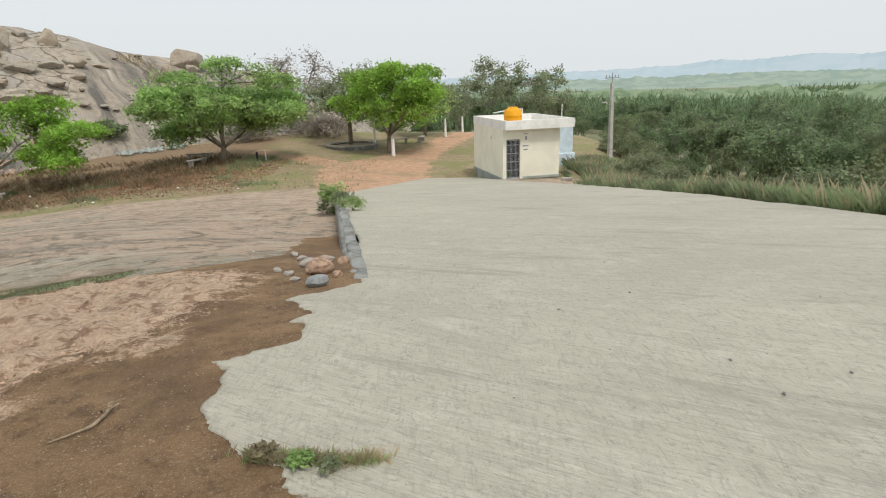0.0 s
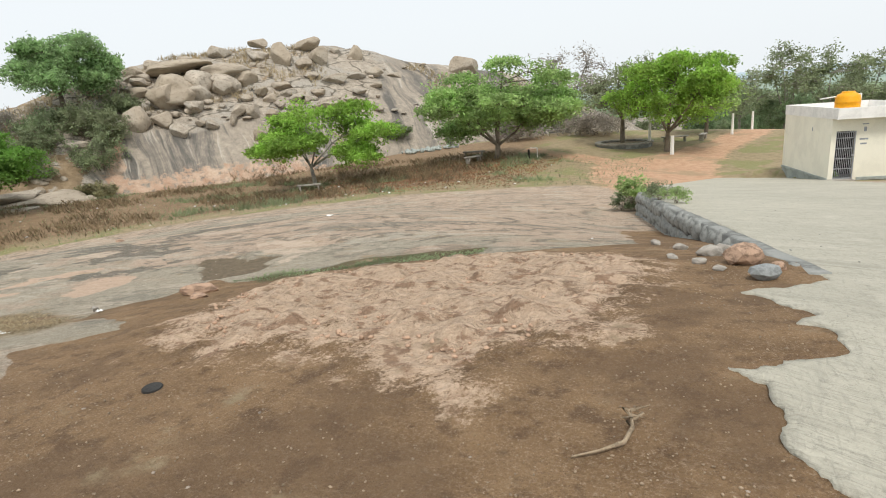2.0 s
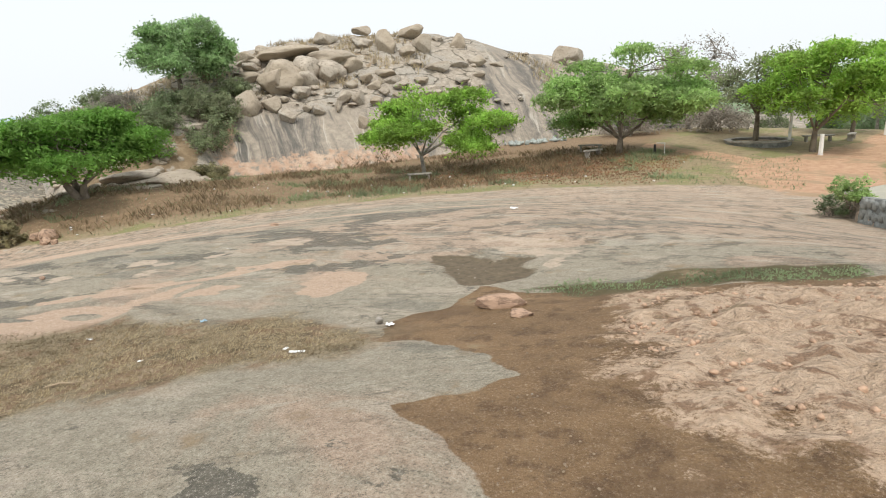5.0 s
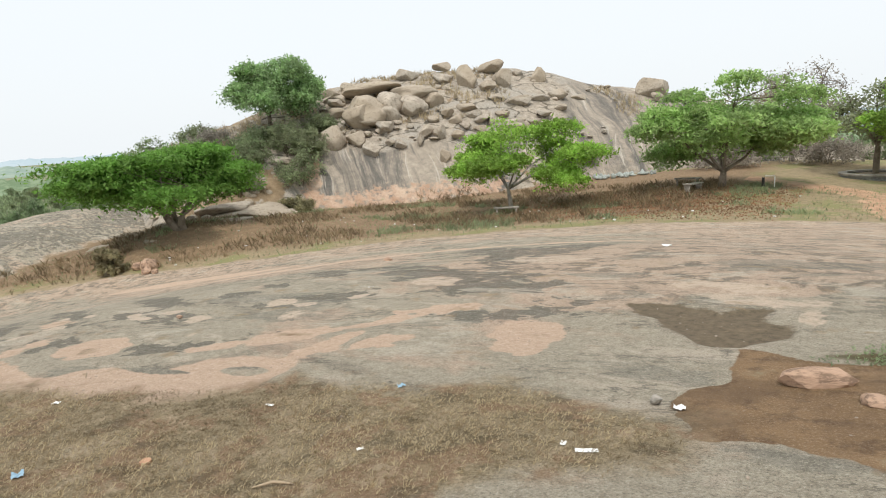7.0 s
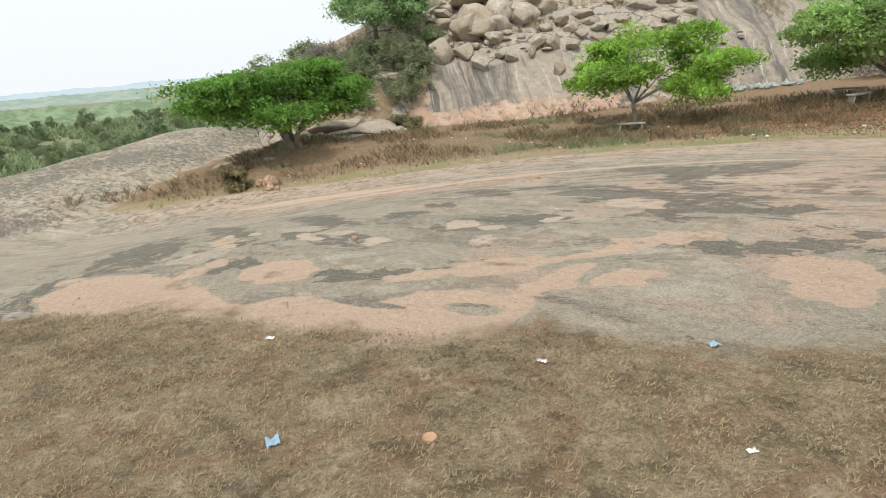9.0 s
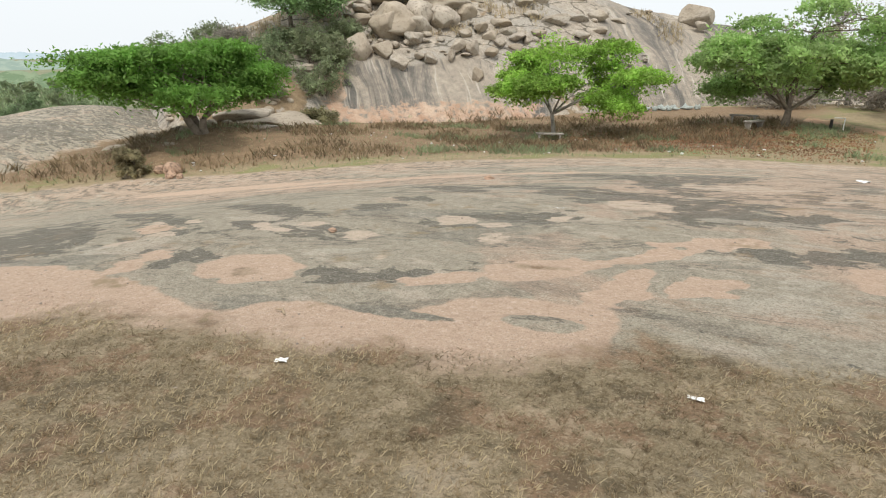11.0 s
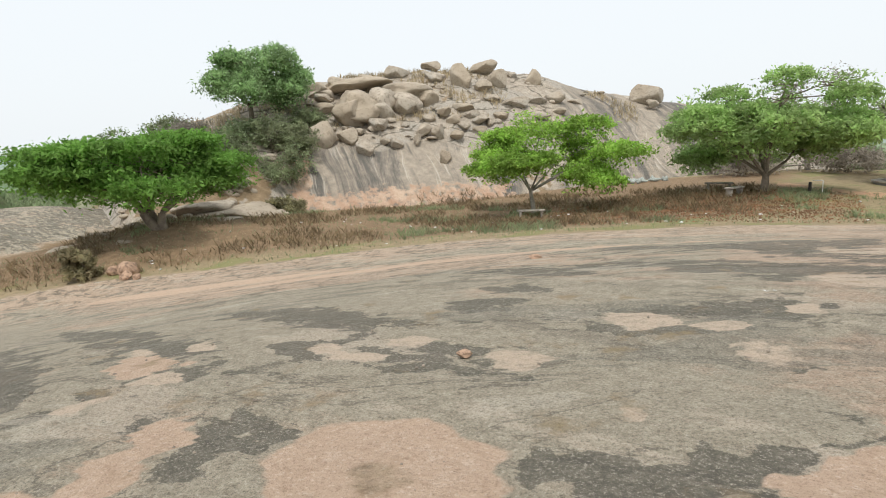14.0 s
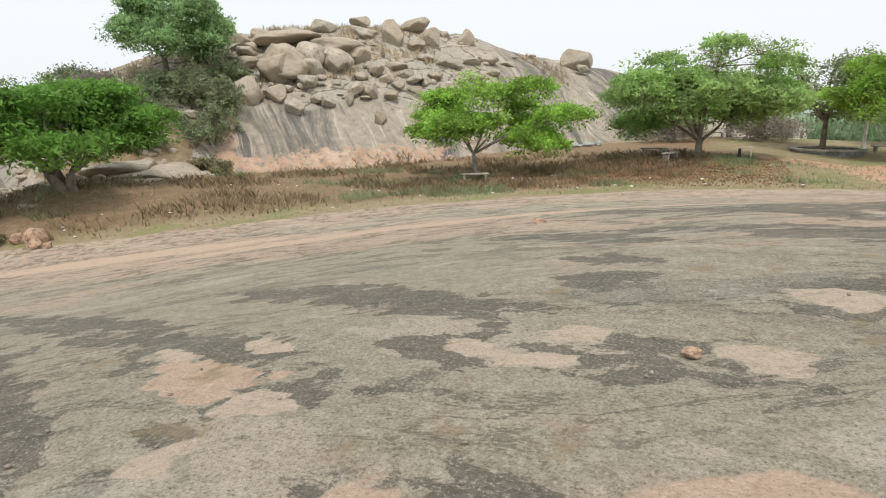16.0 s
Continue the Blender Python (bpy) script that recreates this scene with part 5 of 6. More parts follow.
        rod_bm(bm, (0.4, 0.3, 0.85), (0.68, 0.35, 0.85), 0.025)
        rod_bm(bm, (0.68, 0.35, 0.87), (0.68, 0.35, 0.0), 0.025)

    part("pipe", from_bm("pipe", pipes, WHITE_PAINT, True), tank)

    step = tagged(new("door_step", from_bm("door_step", lambda bm: box_bm(bm, (1.5, 0.5, 0.12), (0, 0, 0.0), 0.02), SLABSTONE)), "worn stone slab lying before the hut", "step")
    step.matrix_world = root.matrix_world @ Matrix.Translation((0.1, -0.45, 0.03))

    stone = new("kerb_stone", from_bm("kerb_stone", lambda bm: box_bm(bm, (0.55, 0.25, 0.2), (0, 0, 0.1), 0.03), SLABSTONE))
    tagged(stone, "loose cut grey stone at the edge of the yard", "stone")
    stone.location = (7.1, 29.2, height(7.1, 29.2) - 0.03)


build_hut()


def build_tap_stand():
    z = height(9.2, 39.5)
    root = tagged(new("water_stand"), "pale blue and white square masonry water stand", "water stand")
    root.matrix_world = pose(9.2, 39.5, z - 0.1, 0, 0, 6) @ Matrix.Diagonal((0.85, 0.85, 0.95, 1))

    def body(bm):
        box_bm(bm, (1.5, 1.5, 1.0), (0, 0, 0.5), 0.02)
        box_bm(bm, (1.15, 1.15, 2.2), (0, 0, 2.05), 0.02)
        box_bm(bm, (1.4, 1.4, 0.16), (0, 0, 3.2), 0.02)

    part("body", from_bm("body", body, BLUE_PAINT), root)
    part("vent_pipe", from_bm("vent_pipe", lambda bm: rod_bm(bm, (-0.3, -0.3, 3.2), (-0.3, -0.3, 4.4), 0.04), WHITE_PAINT), root)


build_tap_stand()


def build_pole(x, y, tall, lean=0.0):
    root = tagged(new("utility_pole"), "square concrete utility pole with a cross-arm and lamp", "utility pole")
    root.matrix_world = pose(x, y, height(x, y) - 0.3, 0, lean, 20)

    def shaft(bm):
        bmesh.ops.create_cone(bm, cap_ends=True, segments=4, radius1=0.2, radius2=0.13, depth=tall, matrix=Matrix.Translation((0, 0, tall / 2)) @ Matrix.Rotation(radians(45), 4, "Z"))

    part("shaft", from_bm("shaft", shaft, POLE), root)

    def arm(bm):
        rod_bm(bm, (0, 0, tall), (0, 0, tall + 0.7), 0.035)
        box_bm(bm, (1.25, 0.07, 0.07), (0, 0, tall + 0.35))
        for i in (-0.5, -0.25, 0.25, 0.5):
            rod_bm(bm, (i, 0, tall + 0.38), (i, 0, tall + 0.55), 0.045, 0.03)

    part("cross_arm", from_bm("cross_arm", arm, STEEL), root)

    def lamp(bm):
        rod_bm(bm, (0, 0, tall - 1.5), (-0.55, -0.1, tall - 1.3), 0.025)
        box_bm(bm, (0.4, 0.14, 0.1), (-0.72, -0.13, tall - 1.25), 0.02)

    part("lamp", from_bm("lamp", lamp, POLE), root)


build_pole(12.9, 41.0, 5.7, -1)


def post(x, y, tall, r, label):
    ob = new("stone_post", from_bm("stone_post", lambda bm: bmesh.ops.create_cone(bm, cap_ends=True, segments=6, radius1=r, radius2=r * 0.8, depth=tall, matrix=Matrix.Translation((0, 0, tall / 2 - 0.1))), WHITE_PAINT))
    ob.location = (x, y, height(x, y))
    tagged(ob, label, "post", "posts by the path")


post(-4.9, 52.3, 3.4, 0.13, "tall whitewashed stone post beside the planter")
post(-3.0, 47.9, 1.5, 0.17, "short whitewashed stone post under a tree")
post(1.6, 58.5, 1.9, 0.13, "leaning whitewashed stone post by the path")
post(3.6, 64.0, 1.8, 0.13, "whitewashed stone post far along the path")


def bench(x, y, turn, length=1.8):
    root = tagged(new("stone_bench"), "grey stone slab bench on two blocks", "bench", "stone benches")
    root.matrix_world = pose(x, y, height(x, y) - 0.04, 0, 0, turn)
    part("seat", from_bm("seat", lambda bm: box_bm(bm, (length, 0.45, 0.1), (0, 0, 0.5), 0.02), SLABSTONE), root)
    for s in (-1, 1):
        part("leg", from_bm("leg", lambda bm: box_bm(bm, (0.14, 0.38, 0.48), (s * length * 0.38, 0, 0.22), 0.015), SLABSTONE), root)


bench(-28.0, 36.4, 30)
bench(-14.9, 61.0, 10, 2.6)
bench(-18.3, 46.2, 15)
bench(-16.9, 42.2, 70, 1.7)
bench(-3.0, 54.5, 20, 2.2)
bench(-0.8, 55.6, 80, 1.8)


def build_planter():
    root = tagged(new("round_planter"), "low round stone seat wall round a tree", "planter")
    x, y = -7.0, 52.6
    root.location = (x, y, height(x, y) - 0.15)

    def ring(bm, r0, r1, z0, z1):
        n = 36
        loops = [[bm.verts.new((math.cos(a) * r * (1 + 0.01 * math.sin(a * 9)), math.sin(a) * r, z)) for a in np.linspace(0, 2 * math.pi, n + 1)[:-1]] for r, z in ((r1, z0), (r1, z1), (r0, z1), (r0, z0))]
        for p, q in zip(loops, loops[1:]):
            for k in range(n):
                bm.faces.new((p[k], p[(k + 1) % n], q[(k + 1) % n], q[k]))

    part("wall", from_bm("wall", lambda bm: ring(bm, 2.0, 2.3, 0, 0.36), STONEWORK), root)
    part("coping", from_bm("coping", lambda bm: ring(bm, 1.9, 2.42, 0.36, 0.47), SLABSTONE), root)
    part("soil", from_bm("soil", lambda bm: bmesh.ops.create_circle(bm, cap_ends=True, segments=36, radius=2.05, matrix=Matrix.Translation((0, 0, 0.3))), DEADWOOD), root)


build_planter()


def build_taps():
    root = tagged(new("tap_pipe"), "bent pale water pipe with a dark tap post", "tap")
    x, y = -12.6, 43.6
    root.location = (x, y, height(x, y) - 0.05)

    def pipe(bm):
        rod_bm(bm, (0.3, 0, 0), (0.3, 0, 0.85), 0.03)
        rod_bm(bm, (0.3, 0, 0.85), (-0.25, 0, 0.85), 0.03)

    part("pipe", from_bm("pipe", pipe, WHITE_PAINT), root)
    part("post", from_bm("post", lambda bm: rod_bm(bm, (-0.35, 0, 0), (-0.35, 0, 0.75), 0.1, 0.08), BLACK), root)


build_taps()


# ---- grass, weeds and litter of leaves ----
def blades(name, label, category, count, place, mat, tall, wide, per=3, seed=1, droop=0.5):
    """Tufts of thin bent blades as one piece of stuff."""
    rn = np.random.RandomState(seed)
    P = place(rn, count)
    n = len(P)
    c = np.repeat(P[:, :3], per, 0)
    k = np.repeat(P[:, 3], per)
    m = n * per
    a = rn.uniform(0, 6.283, m)
    h = rn.uniform(*tall, m) * k
    w = rn.uniform(0.6, 1.2, m) * wide * np.sqrt(k)
    d = np.stack([np.cos(a), np.sin(a), np.zeros(m)], -1)
    e = np.stack([-np.sin(a), np.cos(a), np.zeros(m)], -1)
    b = c + d * (rn.uniform(0, 0.3, m) * h)[:, None]
    lean = (rn.uniform(0.1, 1.0, m) * droop * h)[:, None]
    up = np.array([0, 0, 1.0])
    q = np.stack([b - e * w[:, None], b + e * w[:, None], b + d * lean * 0.4 + up * (h * 0.6)[:, None] + e * (w * 0.7)[:, None], b + d * lean + up * h[:, None], ], 1).reshape(-1, 3)
    return tagged(new(name, fast_mesh(name, q, np.arange(m * 4).reshape(-1, 4), mat)), label, category, kind="stuff")


def in_poly(poly, box, k=1.0):
    def place(rn, n):
        x, y = rn.uniform(box[0], box[1], n), rn.uniform(box[2], box[3], n)
        d = inside(x, y, poly, 0.35, 0.6, 6) + 0.25 * waves(x, y, 0.7, 50) 
        ok = d > rn.uniform(0, 0.35, n)
        return np.stack([x, y, land(x, y), np.full(n, k)], -1)[ok]
    return place


blades("dry_grass", "short dry straw-coloured grass on thin soil", "grass", 24000, in_poly(HAY, (-16, -7.4, 0.8, 5)), STRAW, (0.006, 0.028), 0.0016, 4, 2, 1.5)
blades("dry_grass_dark", "short withered brown grass on thin soil", "grass", 20000, in_poly(HAY, (-16, -7.4, 0.8, 5)), WEED, (0.006, 0.028), 0.0018, 4, 3, 1.5)
blades("thin_grass", "thin withered grass in a rock hollow", "grass", 4000, in_poly(SLIVER, (-11, -7.4, 2.4, 4.8)), STRAW, (0.006, 0.02), 0.003, 3, 4, 1.5)
blades("channel_grass", "green-brown grass in the damp channel", "grass", 6000, in_poly(CHANNEL, (-7.3, -4.1, 5.8, 8.2)), LEAF_OLIVE, (0.01, 0.03), 0.004, 4, 5, 1.3)


def bank(rn, n):
    x, y = rn.uniform(-50, -8, n), rn.uniform(6, 48, n)
    line = np.interp(x, [p[0] for p in ROCK_END], [p[1] for p in ROCK_END])
    out = y - line + 1.2 * waves(x, y, 3, 11)
    h = hill(x, y)
    g = land(x, y)
    start = np.interp(x, [-46, -40, -28, -15, -8], [0.3, 1.6, 4.5, 4.5, 10])
    ok = (out > start + rn.uniform(-1, 3, n)) & (h < g + 0.8) & (waves(x, y, 4, 52) > -0.08) & (x < -14.5 - 2 * rn.rand(n))
    return np.stack([x, y, np.maximum(g, h), 0.6 + 0.8 * rn.rand(n)], -1)[ok]


blades("bank_weeds", "dead brown knee-high weeds on the bank", "weeds", 20000, bank, WEED, (0.08, 0.42), 0.018, 4, 6, 0.9)


def lawn(rn, n):
    x, y = rn.uniform(-50, -4, n), rn.uniform(6, 46, n)
    line = np.interp(x, [p[0] for p in ROCK_END], [p[1] for p in ROCK_END])
    ok = (y - line + 0.9 * waves(x, y, 3, 11) > 0.4) & (hill(x, y) < land(x, y))
    return np.stack([x, y, land(x, y), 0.6 + 0.8 * rn.rand(n)], -1)[ok]


blades("verge_grass", "thin yellowish grass along the rock", "grass", 9000, lawn, STRAW, (0.03, 0.10), 0.012, 3, 7, 0.8)
blades("verge_grass_green", "sparse green grass along the rock", "grass", 8000, lawn, LEAF_OLIVE, (0.05, 0.14), 0.012, 3, 8, 0.8)


def hillside(rn, n):
    a = np.radians(rn.uniform(-66, -14, n))
    foot, ridge_r = hill_reach(np.degrees(a))
    q = foot + (ridge_r - foot) * rn.uniform(0.05, 1.0, n)
    x, y = -13 + q * np.sin(a), 2 + q * np.cos(a)
    s = (q - foot) / (ridge_r - foot)
    ad = np.degrees(a)
    ok = ((s > 0.4) | (ad < -48)) & (waves(x, y, 3.5, 45) > np.where(ad < -48, 0.15, np.where(ad > -26, 0.35, 0.12)))
    return np.stack([x, y, hill(x, y) + 0.25, 0.7 + 0.8 * rn.rand(n)], -1)[ok]


blades("hill_grass", "dry straw tussocks between the boulders", "grass", 13000, hillside, STRAW, (0.15, 0.5), 0.03, 4, 9, 0.5)


def east_edge(rn, n):
    y = rn.uniform(4, 40, n)
    x = np.interp(y, [4, 12, 19.7, 24.5, 29.5, 36, 40], [9.4, 8.6, 7.6, 6.3, 8.4, 8.6, 9]) + np.abs(rn.normal(0, 2.6, n)) + 0.25
    return np.stack([x, y, land(x, y), 0.5 + 0.9 * rn.rand(n)], -1)


blades("tall_grass", "tall tawny and green grass beyond the yard", "grass", 2200, east_edge, STRAW, (0.15, 0.7), 0.006, 5, 10, 0.5)
blades("green_scrub", "low green scrub beyond the yard", "scrub", 30000, east_edge, LEAF_OLIVE, (0.1, 0.5), 0.016, 4, 12, 0.9)
east_shrubs = random.Random(9)
for i in range(26):
    yy = east_shrubs.uniform(8, 46)
    xx = float(np.interp(yy, [4, 12, 19.7, 24.5, 36, 46], [9.4, 8.6, 7.6, 6.3, 9, 11])) + east_shrubs.uniform(3.0, 13)
    if i < 2:
        first = tree("scrub_bush", "dense grey-green bush below the yard", (xx, yy, height(xx, yy) - 0.1), 2.4 + i * 0.6, 3.4, 0.3, LEAF_WOOD if i else LEAF_OLIVE, BARK, 90 + i, 0.05, (0, 0), 6500, 0.1, 0.9, stems=3, category="bush", group="bushes below the yard")
        second = first if i == 0 else second
    else:
        k = east_shrubs.uniform(0.6, 1.15)
        copy_thing(first if i % 2 else second, Matrix.Translation((xx, yy, height(xx, yy) - 0.1)) @ Matrix.Rotation(i * 1.3, 4, "Z") @ Matrix.Diagonal((k, k, k, 1)))


def leaf_fall(rn, n):
    x, y = rn.normal(-17, 5.5, n), rn.normal(38.0, 4.0, n)
    return np.stack([x, y, land(x, y) + 0.02, np.ones(n)], -1)[(y < 45) & (y > 30) & (x < -10.5)]


blades("fallen_leaves", "brown fallen leaves under the broad tree", "leaves", 13000, leaf_fall, leaf_mat("fallen_leaf", (0.30, 0.16, 0.09), (0.42, 0.27, 0.17)), (0.03, 0.07), 0.05, 1, 13, 1.0)


def weed_plant(x, y, z, tall, wide, seed, label, mat=LEAF_MID, n=260):
    tree("weed", label, (x, y, z), tall, wide, 0.05, mat, BARK, seed, 0.012, (0, 0), n * 3, 0.018 + 0.045 * tall, 0.9, stems=3, category="weed", group="weeds at the yard edge")


weed_plant(-3.35, 19.9, height(-3.5, 19.9) + 0.35, 1.1, 1.1, 61, "leafy green weed by the end of the wall", LEAF_MID, 700)
weed_plant(-3.7, 20.5, height(-3.8, 20.5), 0.8, 0.9, 62, "leafy green weed by the end of the wall", LEAF_OLIVE, 500)
weed_plant(-2.3, 15.6, float(slab_z(0, 15.6)), 0.5, 0.9, 63, "yellow-green weed growing on the wall top", LEAF_OLIVE, 500)
weed_plant(-1.9, 14.4, float(slab_z(0, 14.4)), 0.42, 0.8, 64, "yellow-green weed growing on the wall top", LEAF_MID, 400)
weed_plant(-2.5, 16.6, float(slab_z(0, 16.6)), 0.45, 0.6, 65, "yellow-green weed growing on the wall top", LEAF_OLIVE, 300)
weed_plant(-0.50, 2.18, -0.03, 0.08, 0.16, 66, "small green weed at the slab edge", LEAF_MID, 160)
weed_plant(-0.72, 2.28, -0.04, 0.09, 0.14, 67, "small dry weed at the slab edge", LEAF_DRY, 140)
weed_plant(-0.34, 2.12, -0.02, 0.06, 0.12, 68, "small dry weed at the slab edge", LEAF_OLIVE, 100)
weed_plant(7.3, 30.2, height(7.3, 30.2), 0.8, 0.8, 69, "dark weed against the hut wall", LEAF_OLIVE, 400)
weed_plant(4.3, 31.9, height(4.2, 31.9), 0.5, 0.7, 70, "green weed against the hut plinth", LEAF_MID, 300)
weed_plant(4.2, 33.6, height(4.1, 33.6), 0.6, 0.7, 71, "green weed against the hut plinth", LEAF_MID, 300)

# ---- loose stones and litter ----
def stone_at(name, x, y, sx, sy, sz, turn, mat, label, seed, dz=0.3, group=""):
    me = rock_mesh(name, seed, mat, 16, 2, 0.06)
    me.polygons.foreach_set("use_smooth", np.zeros(len(me.polygons), bool))
    ob = new(name, me)
    ob.matrix_world = Matrix.Translation((x, y, height(x, y) + sz * dz)) @ Matrix.Rotation(turn, 4, "Z") @ Matrix.Diagonal((sx, sy, sz, 1))
    tagged(ob, label, "stone", group)


stone_at("red_stone", -7.12, 5.52, 0.6, 0.27, 0.17, 0.45, REDSTONE, "reddish oblong stone on the bare earth", 81)
stone_at("red_stone", -6.75, 5.2, 0.3, 0.18, 0.10, 0.4, REDSTONE, "flat reddish stone half sunk in earth", 82, 0.15)
stone_at("pale_stone", -7.92, 4.75, 0.1, 0.08, 0.08, 0, SLABSTONE, "small pale stone by the channel", 83)
for cx, cy, s, sd in ((-39.8, 16.6, 1.3, 84), (-39.2, 16.1, 0.7, 85), (-40.6, 16.3, 0.8, 86), (-38.6, 16.3, 0.5, 87)):
    stone_at("cairn_stone", cx, cy, s, s * 0.8, s * 0.85, sd, REDSTONE, "pinkish broken stone in a small heap", sd, 0.25, "heap of broken stones")
stone_at("blue_stone", -1.05, 5.46, 0.26, 0.22, 0.2, 0.4, plain("bluish_stone", (0.27, 0.285, 0.28), 0.9, 0.3, 6), "bluish grey lump of rubble by the yard", 88)
for rx, ry, s, sd in ((-1.15, 6.15, 0.52, 102), (-1.4, 6.75, 0.34, 101), (-1.5, 6.1, 0.2, 103), (-1.25, 7.1, 0.3, 104), (-0.9, 5.85, 0.2, 105), (-1.75, 6.5, 0.16, 106), (-1.7, 7.6, 0.22, 107), (-1.0, 6.9, 0.24, 108), (-2.0, 8.4, 0.2, 109), (-1.35, 5.75, 0.15, 110)):
    stone_at("rubble", rx, ry, s * 0.95, s * 0.7, s * 0.5, sd, REDSTONE if sd % 3 == 0 else SLABSTONE, "broken rubble beside the retaining wall", sd, 0.25, "rubble by the wall")
stone_at("pebble", -14.35, 4.95, 0.11, 0.08, 0.06, 0.3, REDSTONE, "small pinkish stone on the rock sheet", 111)
stone_at("pebble", -17.0, 12.0, 0.3, 0.2, 0.14, 0.3, REDSTONE, "dark red stone on the rock sheet", 112)


def pebbles(r):
    x, y = r.uniform(-17, -1.2), r.uniform(1.5, 8)
    if float(inside(np.array([x]), np.array([y]), PAVED)[0]) > -0.05:
        return None
    return x, y, height(x, y) - 0.006, 1.0


scatter("pebbles", "small scattered stones and grit", "pebbles", 120, 1100, pebbles, plain("grit_stone", (0.36, 0.30, 0.24), 0.9, 0.4, 8), (0.006, 0.026), 0.6, 1)
scatter("mound_clods", "clods of dry pinkish soil", "soil", 130, 1500, lambda r: (lambda x, y: (x, y, height(x, y) + 0.05, 1.0) if float(inside(np.array([x]), np.array([y]), MOUND)[0]) > 0.1 else None)(r.uniform(-6, -1.9), r.uniform(2.9, 7.1)), plain("dry_clod", (0.50, 0.34, 0.235), 0.95, 0.35, 9, dist=0.02, grain=50), (0.012, 0.05), 0.7, 1)


def far_litter(r):
    x, y = r.uniform(-42, -8), r.uniform(14, 44)
    line = float(np.interp(x, [p[0] for p in ROCK_END], [p[1] for p in ROCK_END]))
    return (x, y, height(x, y) + 0.03, 1.0) if 1 < y - line < 16 and surface(x, y) < height(x, y) + 0.1 else None


scatter("bank_litter", "pale scraps and stones strewn over the bank", "litter", 140, 110, far_litter, PAPER, (0.06, 0.2), 0.4, 1)
scatter("rubble_heap", "heap of pale broken stones below the hill", "rubble", 150, 70, lambda r: (lambda x, y: (x, y, surface(x, y) + 0.15, 1.0))(r.gauss(-27.5, 1.6), r.gauss(56.5, 0.9)), PLINTH, (0.25, 0.6), 0.8, 1)


def scrap(name, x, y, w, l, turn, mat, label, bend=0.3):
    """A crumpled sheet with a little thickness."""
    def build(bm):
        bmesh.ops.create_grid(bm, x_segments=5, y_segments=5, size=0.5)
        for v in bm.verts:
            v.co.z = bend * (0.5 + noise.noise((v.co.x * 3 + x, v.co.y * 3 + y, 0)))
        ret = bmesh.ops.extrude_face_region(bm, geom=bm.faces[:])
        bmesh.ops.translate(bm, verts=[g for g in ret["geom"] if isinstance(g, bmesh.types.BMVert)], vec=(0, 0, 0.06))
    ob = new(name, from_bm(name, build, mat))
    ob.matrix_world = Matrix.Translation((x, y, height(x, y) + 0.004)) @ Matrix.Rotation(turn, 4, "Z") @ Matrix.Diagonal((w * 0.72, l * 0.72, min(w, l) * 0.4, 1))
    tagged(ob, label, "litter", "litter on the ground")


scrap("paper_scrap", -8.0, 3.82, 0.17, 0.05, 0.5, PAPER, "crumpled white paper strip on dry grass", 0.2)
scrap("paper_scrap", -7.75, 4.68, 0.10, 0.07, 0.2, PAPER, "crushed white cup on dry grass", 0.8)
scrap("paper_scrap", -8.15, 3.85, 0.04, 0.05, 0.2, PAPER, "small white scrap on dry grass", 0.8)
scrap("plastic_scrap", -9.75, 4.3, 0.09, 0.07, 0.9, BLUE_LITTER, "pale blue crushed plastic on dry grass", 0.8)
scrap("paper_scrap", -10.45, 3.56, 0.10, 0.04, 0.2, PAPER, "white paper scrap on dry grass", 0.5)
scrap("plastic_scrap", -10.95, 2.08, 0.09, 0.10, 1.2, BLUE_LITTER, "blue and white wrapper on dry grass", 0.7)
scrap("paper_scrap", -12.3, 2.75, 0.09, 0.06, 0.6, PAPER, "white paper scrap on dry grass", 0.6)
scrap("paper_scrap", -10.2, 12.94, 0.24, 0.16, 0.6, PAPER, "white paper scrap on the rock sheet", 0.6)
scrap("paper_scrap", -12.9, 7.2, 0.12, 0.05, 0.6, PAPER, "white paper scrap on the rock sheet", 0.6)
for dx, dy, sd in ((-9.2, 3.3, 1), (-2.1, 6.8, 6), (-3.0, 9.5, 7)):
    scrap("paper_scrap", dx, dy, 0.05 + 0.01 * (sd % 3), 0.04, sd, PAPER, "small white scrap on the ground", 0.7)


def disc(name, x, y, r, h, mat, label, category):
    def build(bm):
        for q, z0, z1 in ((r, 0, h * 0.6), (r * 0.92, h * 0.6, h)):
            bmesh.ops.create_cone(bm, cap_ends=True, segments=28, radius1=q, radius2=q * 0.97, depth=z1 - z0, matrix=Matrix.Translation((0, 0, (z0 + z1) / 2)))
    ob = new(name, from_bm(name, build, mat))
    ob.matrix_world = pose(x, y, height(x, y) + 0.002, 3, 2, 0)
    tagged(ob, label, category)


disc("clay_lid", -10.36, 2.58, 0.037, 0.012, TERRACOTTA, "small round terracotta lid on dry grass", "lid")
disc("black_disc", -4.42, 2.64, 0.06, 0.012, BLACK, "flat black rubber disc on brown earth", "disc")


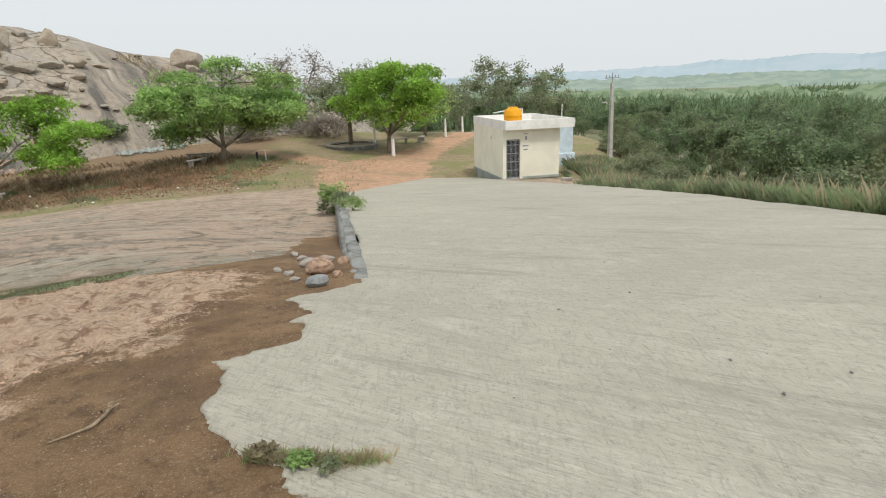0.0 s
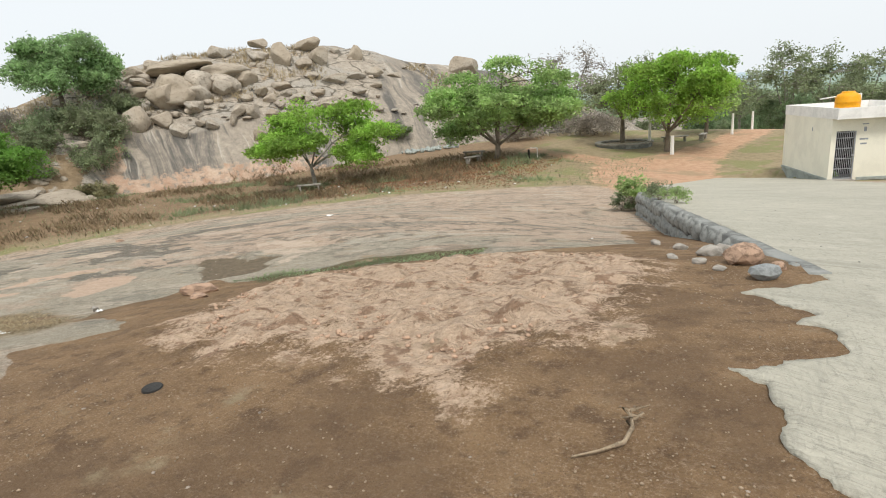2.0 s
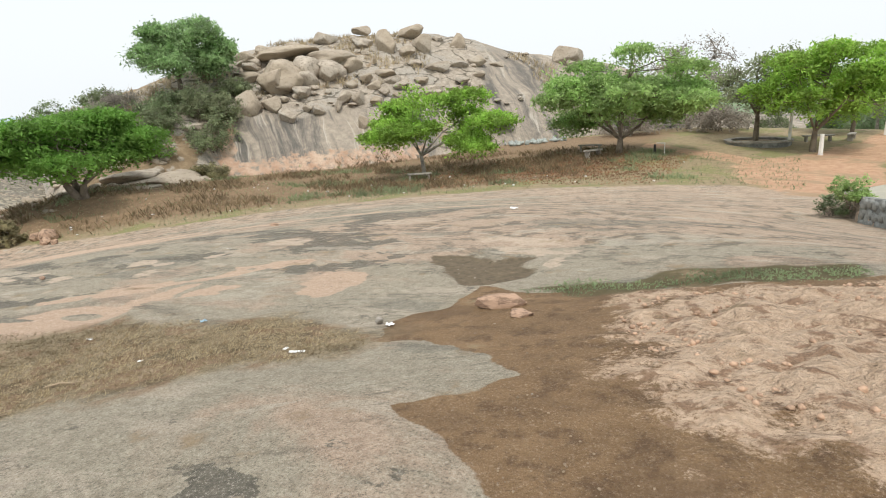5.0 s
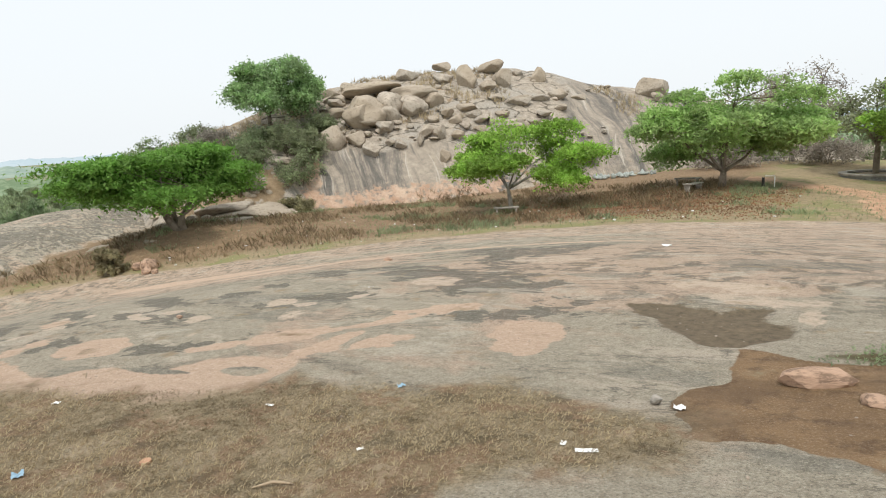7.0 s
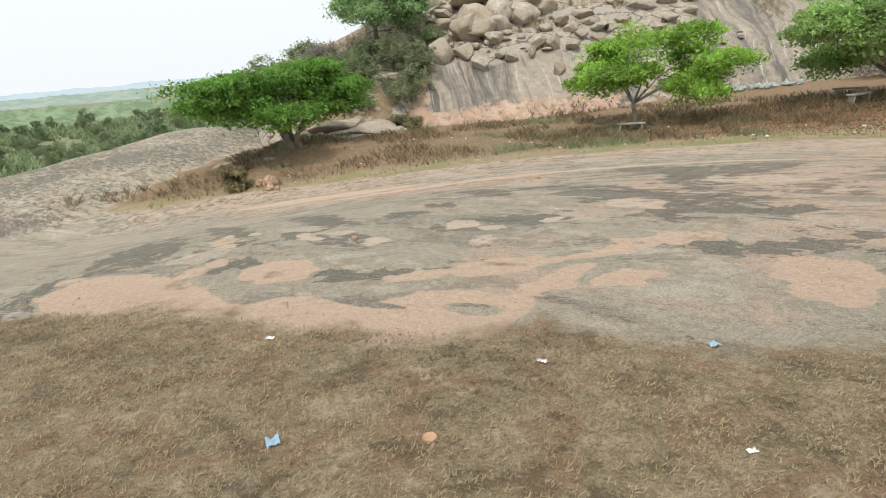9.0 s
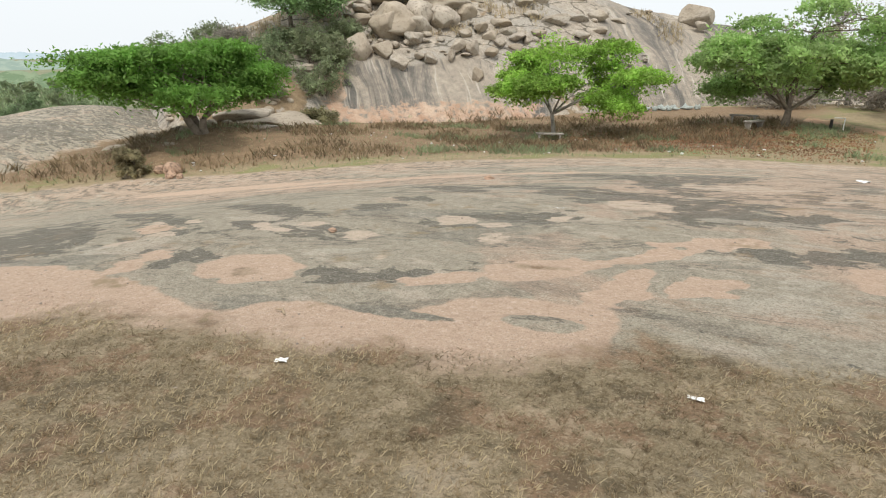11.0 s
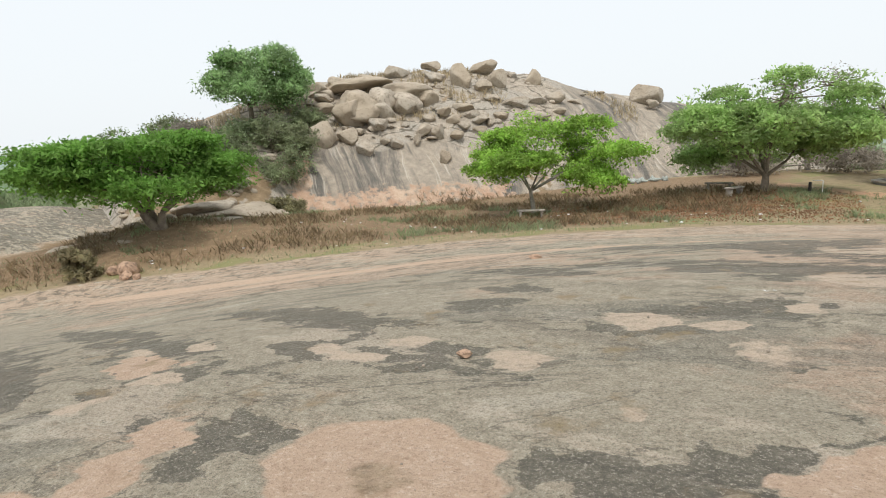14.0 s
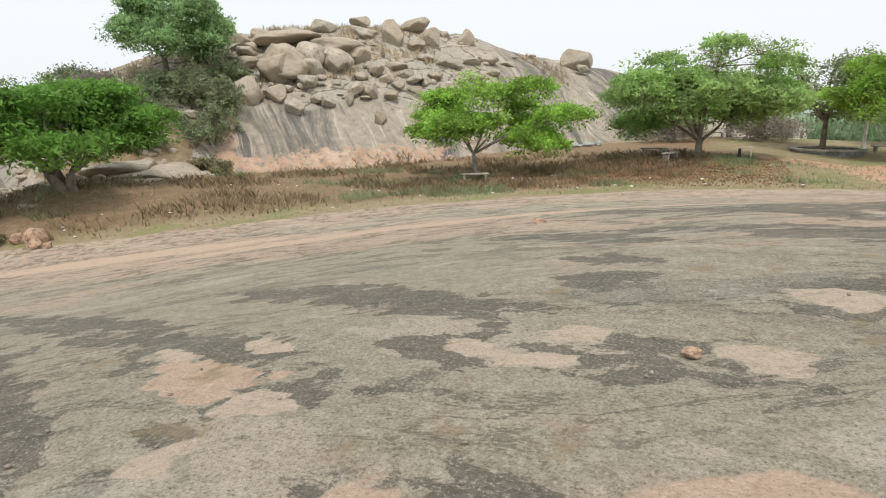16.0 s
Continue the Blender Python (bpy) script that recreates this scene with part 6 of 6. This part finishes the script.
def build_rope_bundle():
    # stands for a cloth and rope bundle, modelled as a forked branch
    z = height(-1.95, 2.75)
    V, F = [], []
    r = random.Random(4)
    main = [Vector((-0.42, -0.30, 0.012)), Vector((-0.2, -0.2, 0.03)), Vector((-0.02, -0.05, 0.04)), Vector((0.03, 0.16, 0.05)), Vector((0.0, 0.34, 0.05))]
    tube(V, F, main, [0.006, 0.012, 0.018, 0.02, 0.012], 6)
    for k in range(7):
        b = main[3].lerp(main[4], k / 6)
        tube(V, F, [b, b + Vector((r.uniform(-0.1, 0.1), r.uniform(0, 0.1), 0.03)), b + Vector((r.uniform(-0.16, 0.16), r.uniform(0.02, 0.14), r.uniform(0, 0.06)))], [0.012, 0.01, 0.003], 5)
    ob = new("rope_bundle", mesh_of("rope_bundle", V, F, [DEADWOOD], True))
    ob.matrix_world = Matrix.Translation((-1.80, 2.66, z)) @ Matrix.Diagonal((0.46, 0.5, 0.7, 1))
    tagged(ob, "cloth and rope bundle on brown earth, shaped as a dead branch", "branch")


build_rope_bundle()


def stick(x, y, l, turn):
    V, F = [], []
    tube(V, F, [Vector((-l / 2, 0, 0.008)), Vector((0, 0.02, 0.02)), Vector((l / 2, 0, 0.01))], [0.005, 0.01, 0.006], 6)
    ob = new("stick", mesh_of("stick", V, F, [DEADWOOD], True))
    ob.matrix_world = pose(x, y, height(x, y), 0, 0, turn)
    tagged(ob, "short dry stick on dry grass", "stick", "dry sticks")


stick(-9.3, 2.75, 0.22, 40)
stick(-9.1, 2.2, 0.25, 70)
stick(-12.9, 3.2, 0.12, -10)


def chips(r):
    x, y = r.uniform(-1.3, 4), r.uniform(2.4, 16)
    return (x, y, float(slab_z(x, y)) + 0.005, 1.0) if float(inside(np.array([x]), np.array([y]), PAVED)[0]) > 0.1 else None


scatter("chips", "small dark chips lying on the concrete", "chips", 160, 90, chips, STONEWORK, (0.008, 0.028), 0.5, 1)


def far_scrub(rn, n):
    d, a = rn.uniform(95, 260, n), np.radians(rn.uniform(-110, -58, n))
    x, y = -12 + d * np.sin(a), 10 + d * np.cos(a)
    ok = (waves(x, y, 18, 55) > -0.3) & (hill(x, y) < land(x, y) + 0.3)
    return np.stack([x, y, land(x, y) - 0.1, 0.5 + 1.0 * rn.rand(n)], -1)[ok]


blades("far_scrub", "grey-green thorn scrub on the plain", "scrub", 14000, far_scrub, LEAF_OLIVE, (0.4, 1.5), 0.22, 5, 17, 0.8)


def crack_line(rn, n):
    k = rn.rand(n)
    x = -0.85 + 0.75 * k + rn.normal(0, 0.03, n)
    y = 2.30 - 0.22 * k + 0.12 * k * k + rn.normal(0, 0.025, n)
    ok = waves(x * 3, y, 0.3, 58) > -0.2
    return np.stack([x, y, np.maximum(land(x, y), slab_z(x, y)) - 0.01, 0.4 + rn.rand(n)], -1)[ok]


blades("crack_grass", "thin straw and green grass along the slab edge", "grass", 700, crack_line, STRAW, (0.015, 0.06), 0.0016, 4, 18, 0.9)
blades("crack_grass_green", "thin green grass along the slab edge", "grass", 500, crack_line, LEAF_MID, (0.012, 0.05), 0.0016, 4, 19, 0.9)


def valley(rn, n):
    d, a = rn.uniform(150, 330, n), np.radians(rn.uniform(-12, 66, n))
    x, y = d * np.sin(a), d * np.cos(a)
    ok = (waves(x, y, 22, 59) > -0.2) & (x > 8 - 0.1 * y)
    return np.stack([x, y, land(x, y) - 0.2, 0.4 + 0.9 * rn.rand(n)], -1)[ok]


blades("valley_woods", "grey-green woods filling the valley", "woods", 16000, valley, LEAF_WOOD, (2.0, 6.0), 0.55, 5, 20, 0.6)


def green_patches(rn, n):
    x, y = rn.uniform(-46, -9, n), rn.uniform(15, 46, n)
    line = np.interp(x, [p[0] for p in ROCK_END], [p[1] for p in ROCK_END])
    ok = (y - line > 3) & (hill(x, y) < land(x, y) + 0.5) & (waves(x, y, 3, 62) > 0.3)
    return np.stack([x, y, np.maximum(land(x, y), hill(x, y)), 0.6 + 0.8 * rn.rand(n)], -1)[ok]


blades("green_weeds", "low greenish weeds in patches on the bank", "weeds", 26000, green_patches, LEAF_OLIVE, (0.08, 0.32), 0.014, 4, 21, 0.9)


# ---- small grit on the earth and the mound ----
def grit_place(r):
    x, y = r.uniform(-6.3, -1.0), r.uniform(1.6, 6.5)
    if float(inside(np.array([x]), np.array([y]), DIRT)[0]) < 0.05 or float(inside(np.array([x]), np.array([y]), PAVED)[0]) > -0.05:
        return None
    return x, y, height(x, y) + 0.002, 1.0


scatter("grit", "coarse pale grit on brown earth", "grit", 170, 4200, grit_place, plain("pale_grit", (0.38, 0.29, 0.20), 0.9, 0.4, 9), (0.005, 0.015), 0.7, 1)


def gravel_place(r):
    x, y = r.uniform(-15, -10.6), r.uniform(1.8, 4.5)
    return (x, y, height(x, y) - 0.014, 1.0) if float(inside(np.array([x]), np.array([y]), GRAVEL)[0]) > 0 else None


scatter("gravel", "coarse pinkish granite gravel", "gravel", 180, 2600, gravel_place, plain("pink_grit", (0.56, 0.41, 0.31), 0.9, 0.4, 9), (0.007, 0.02), 0.7, 1)
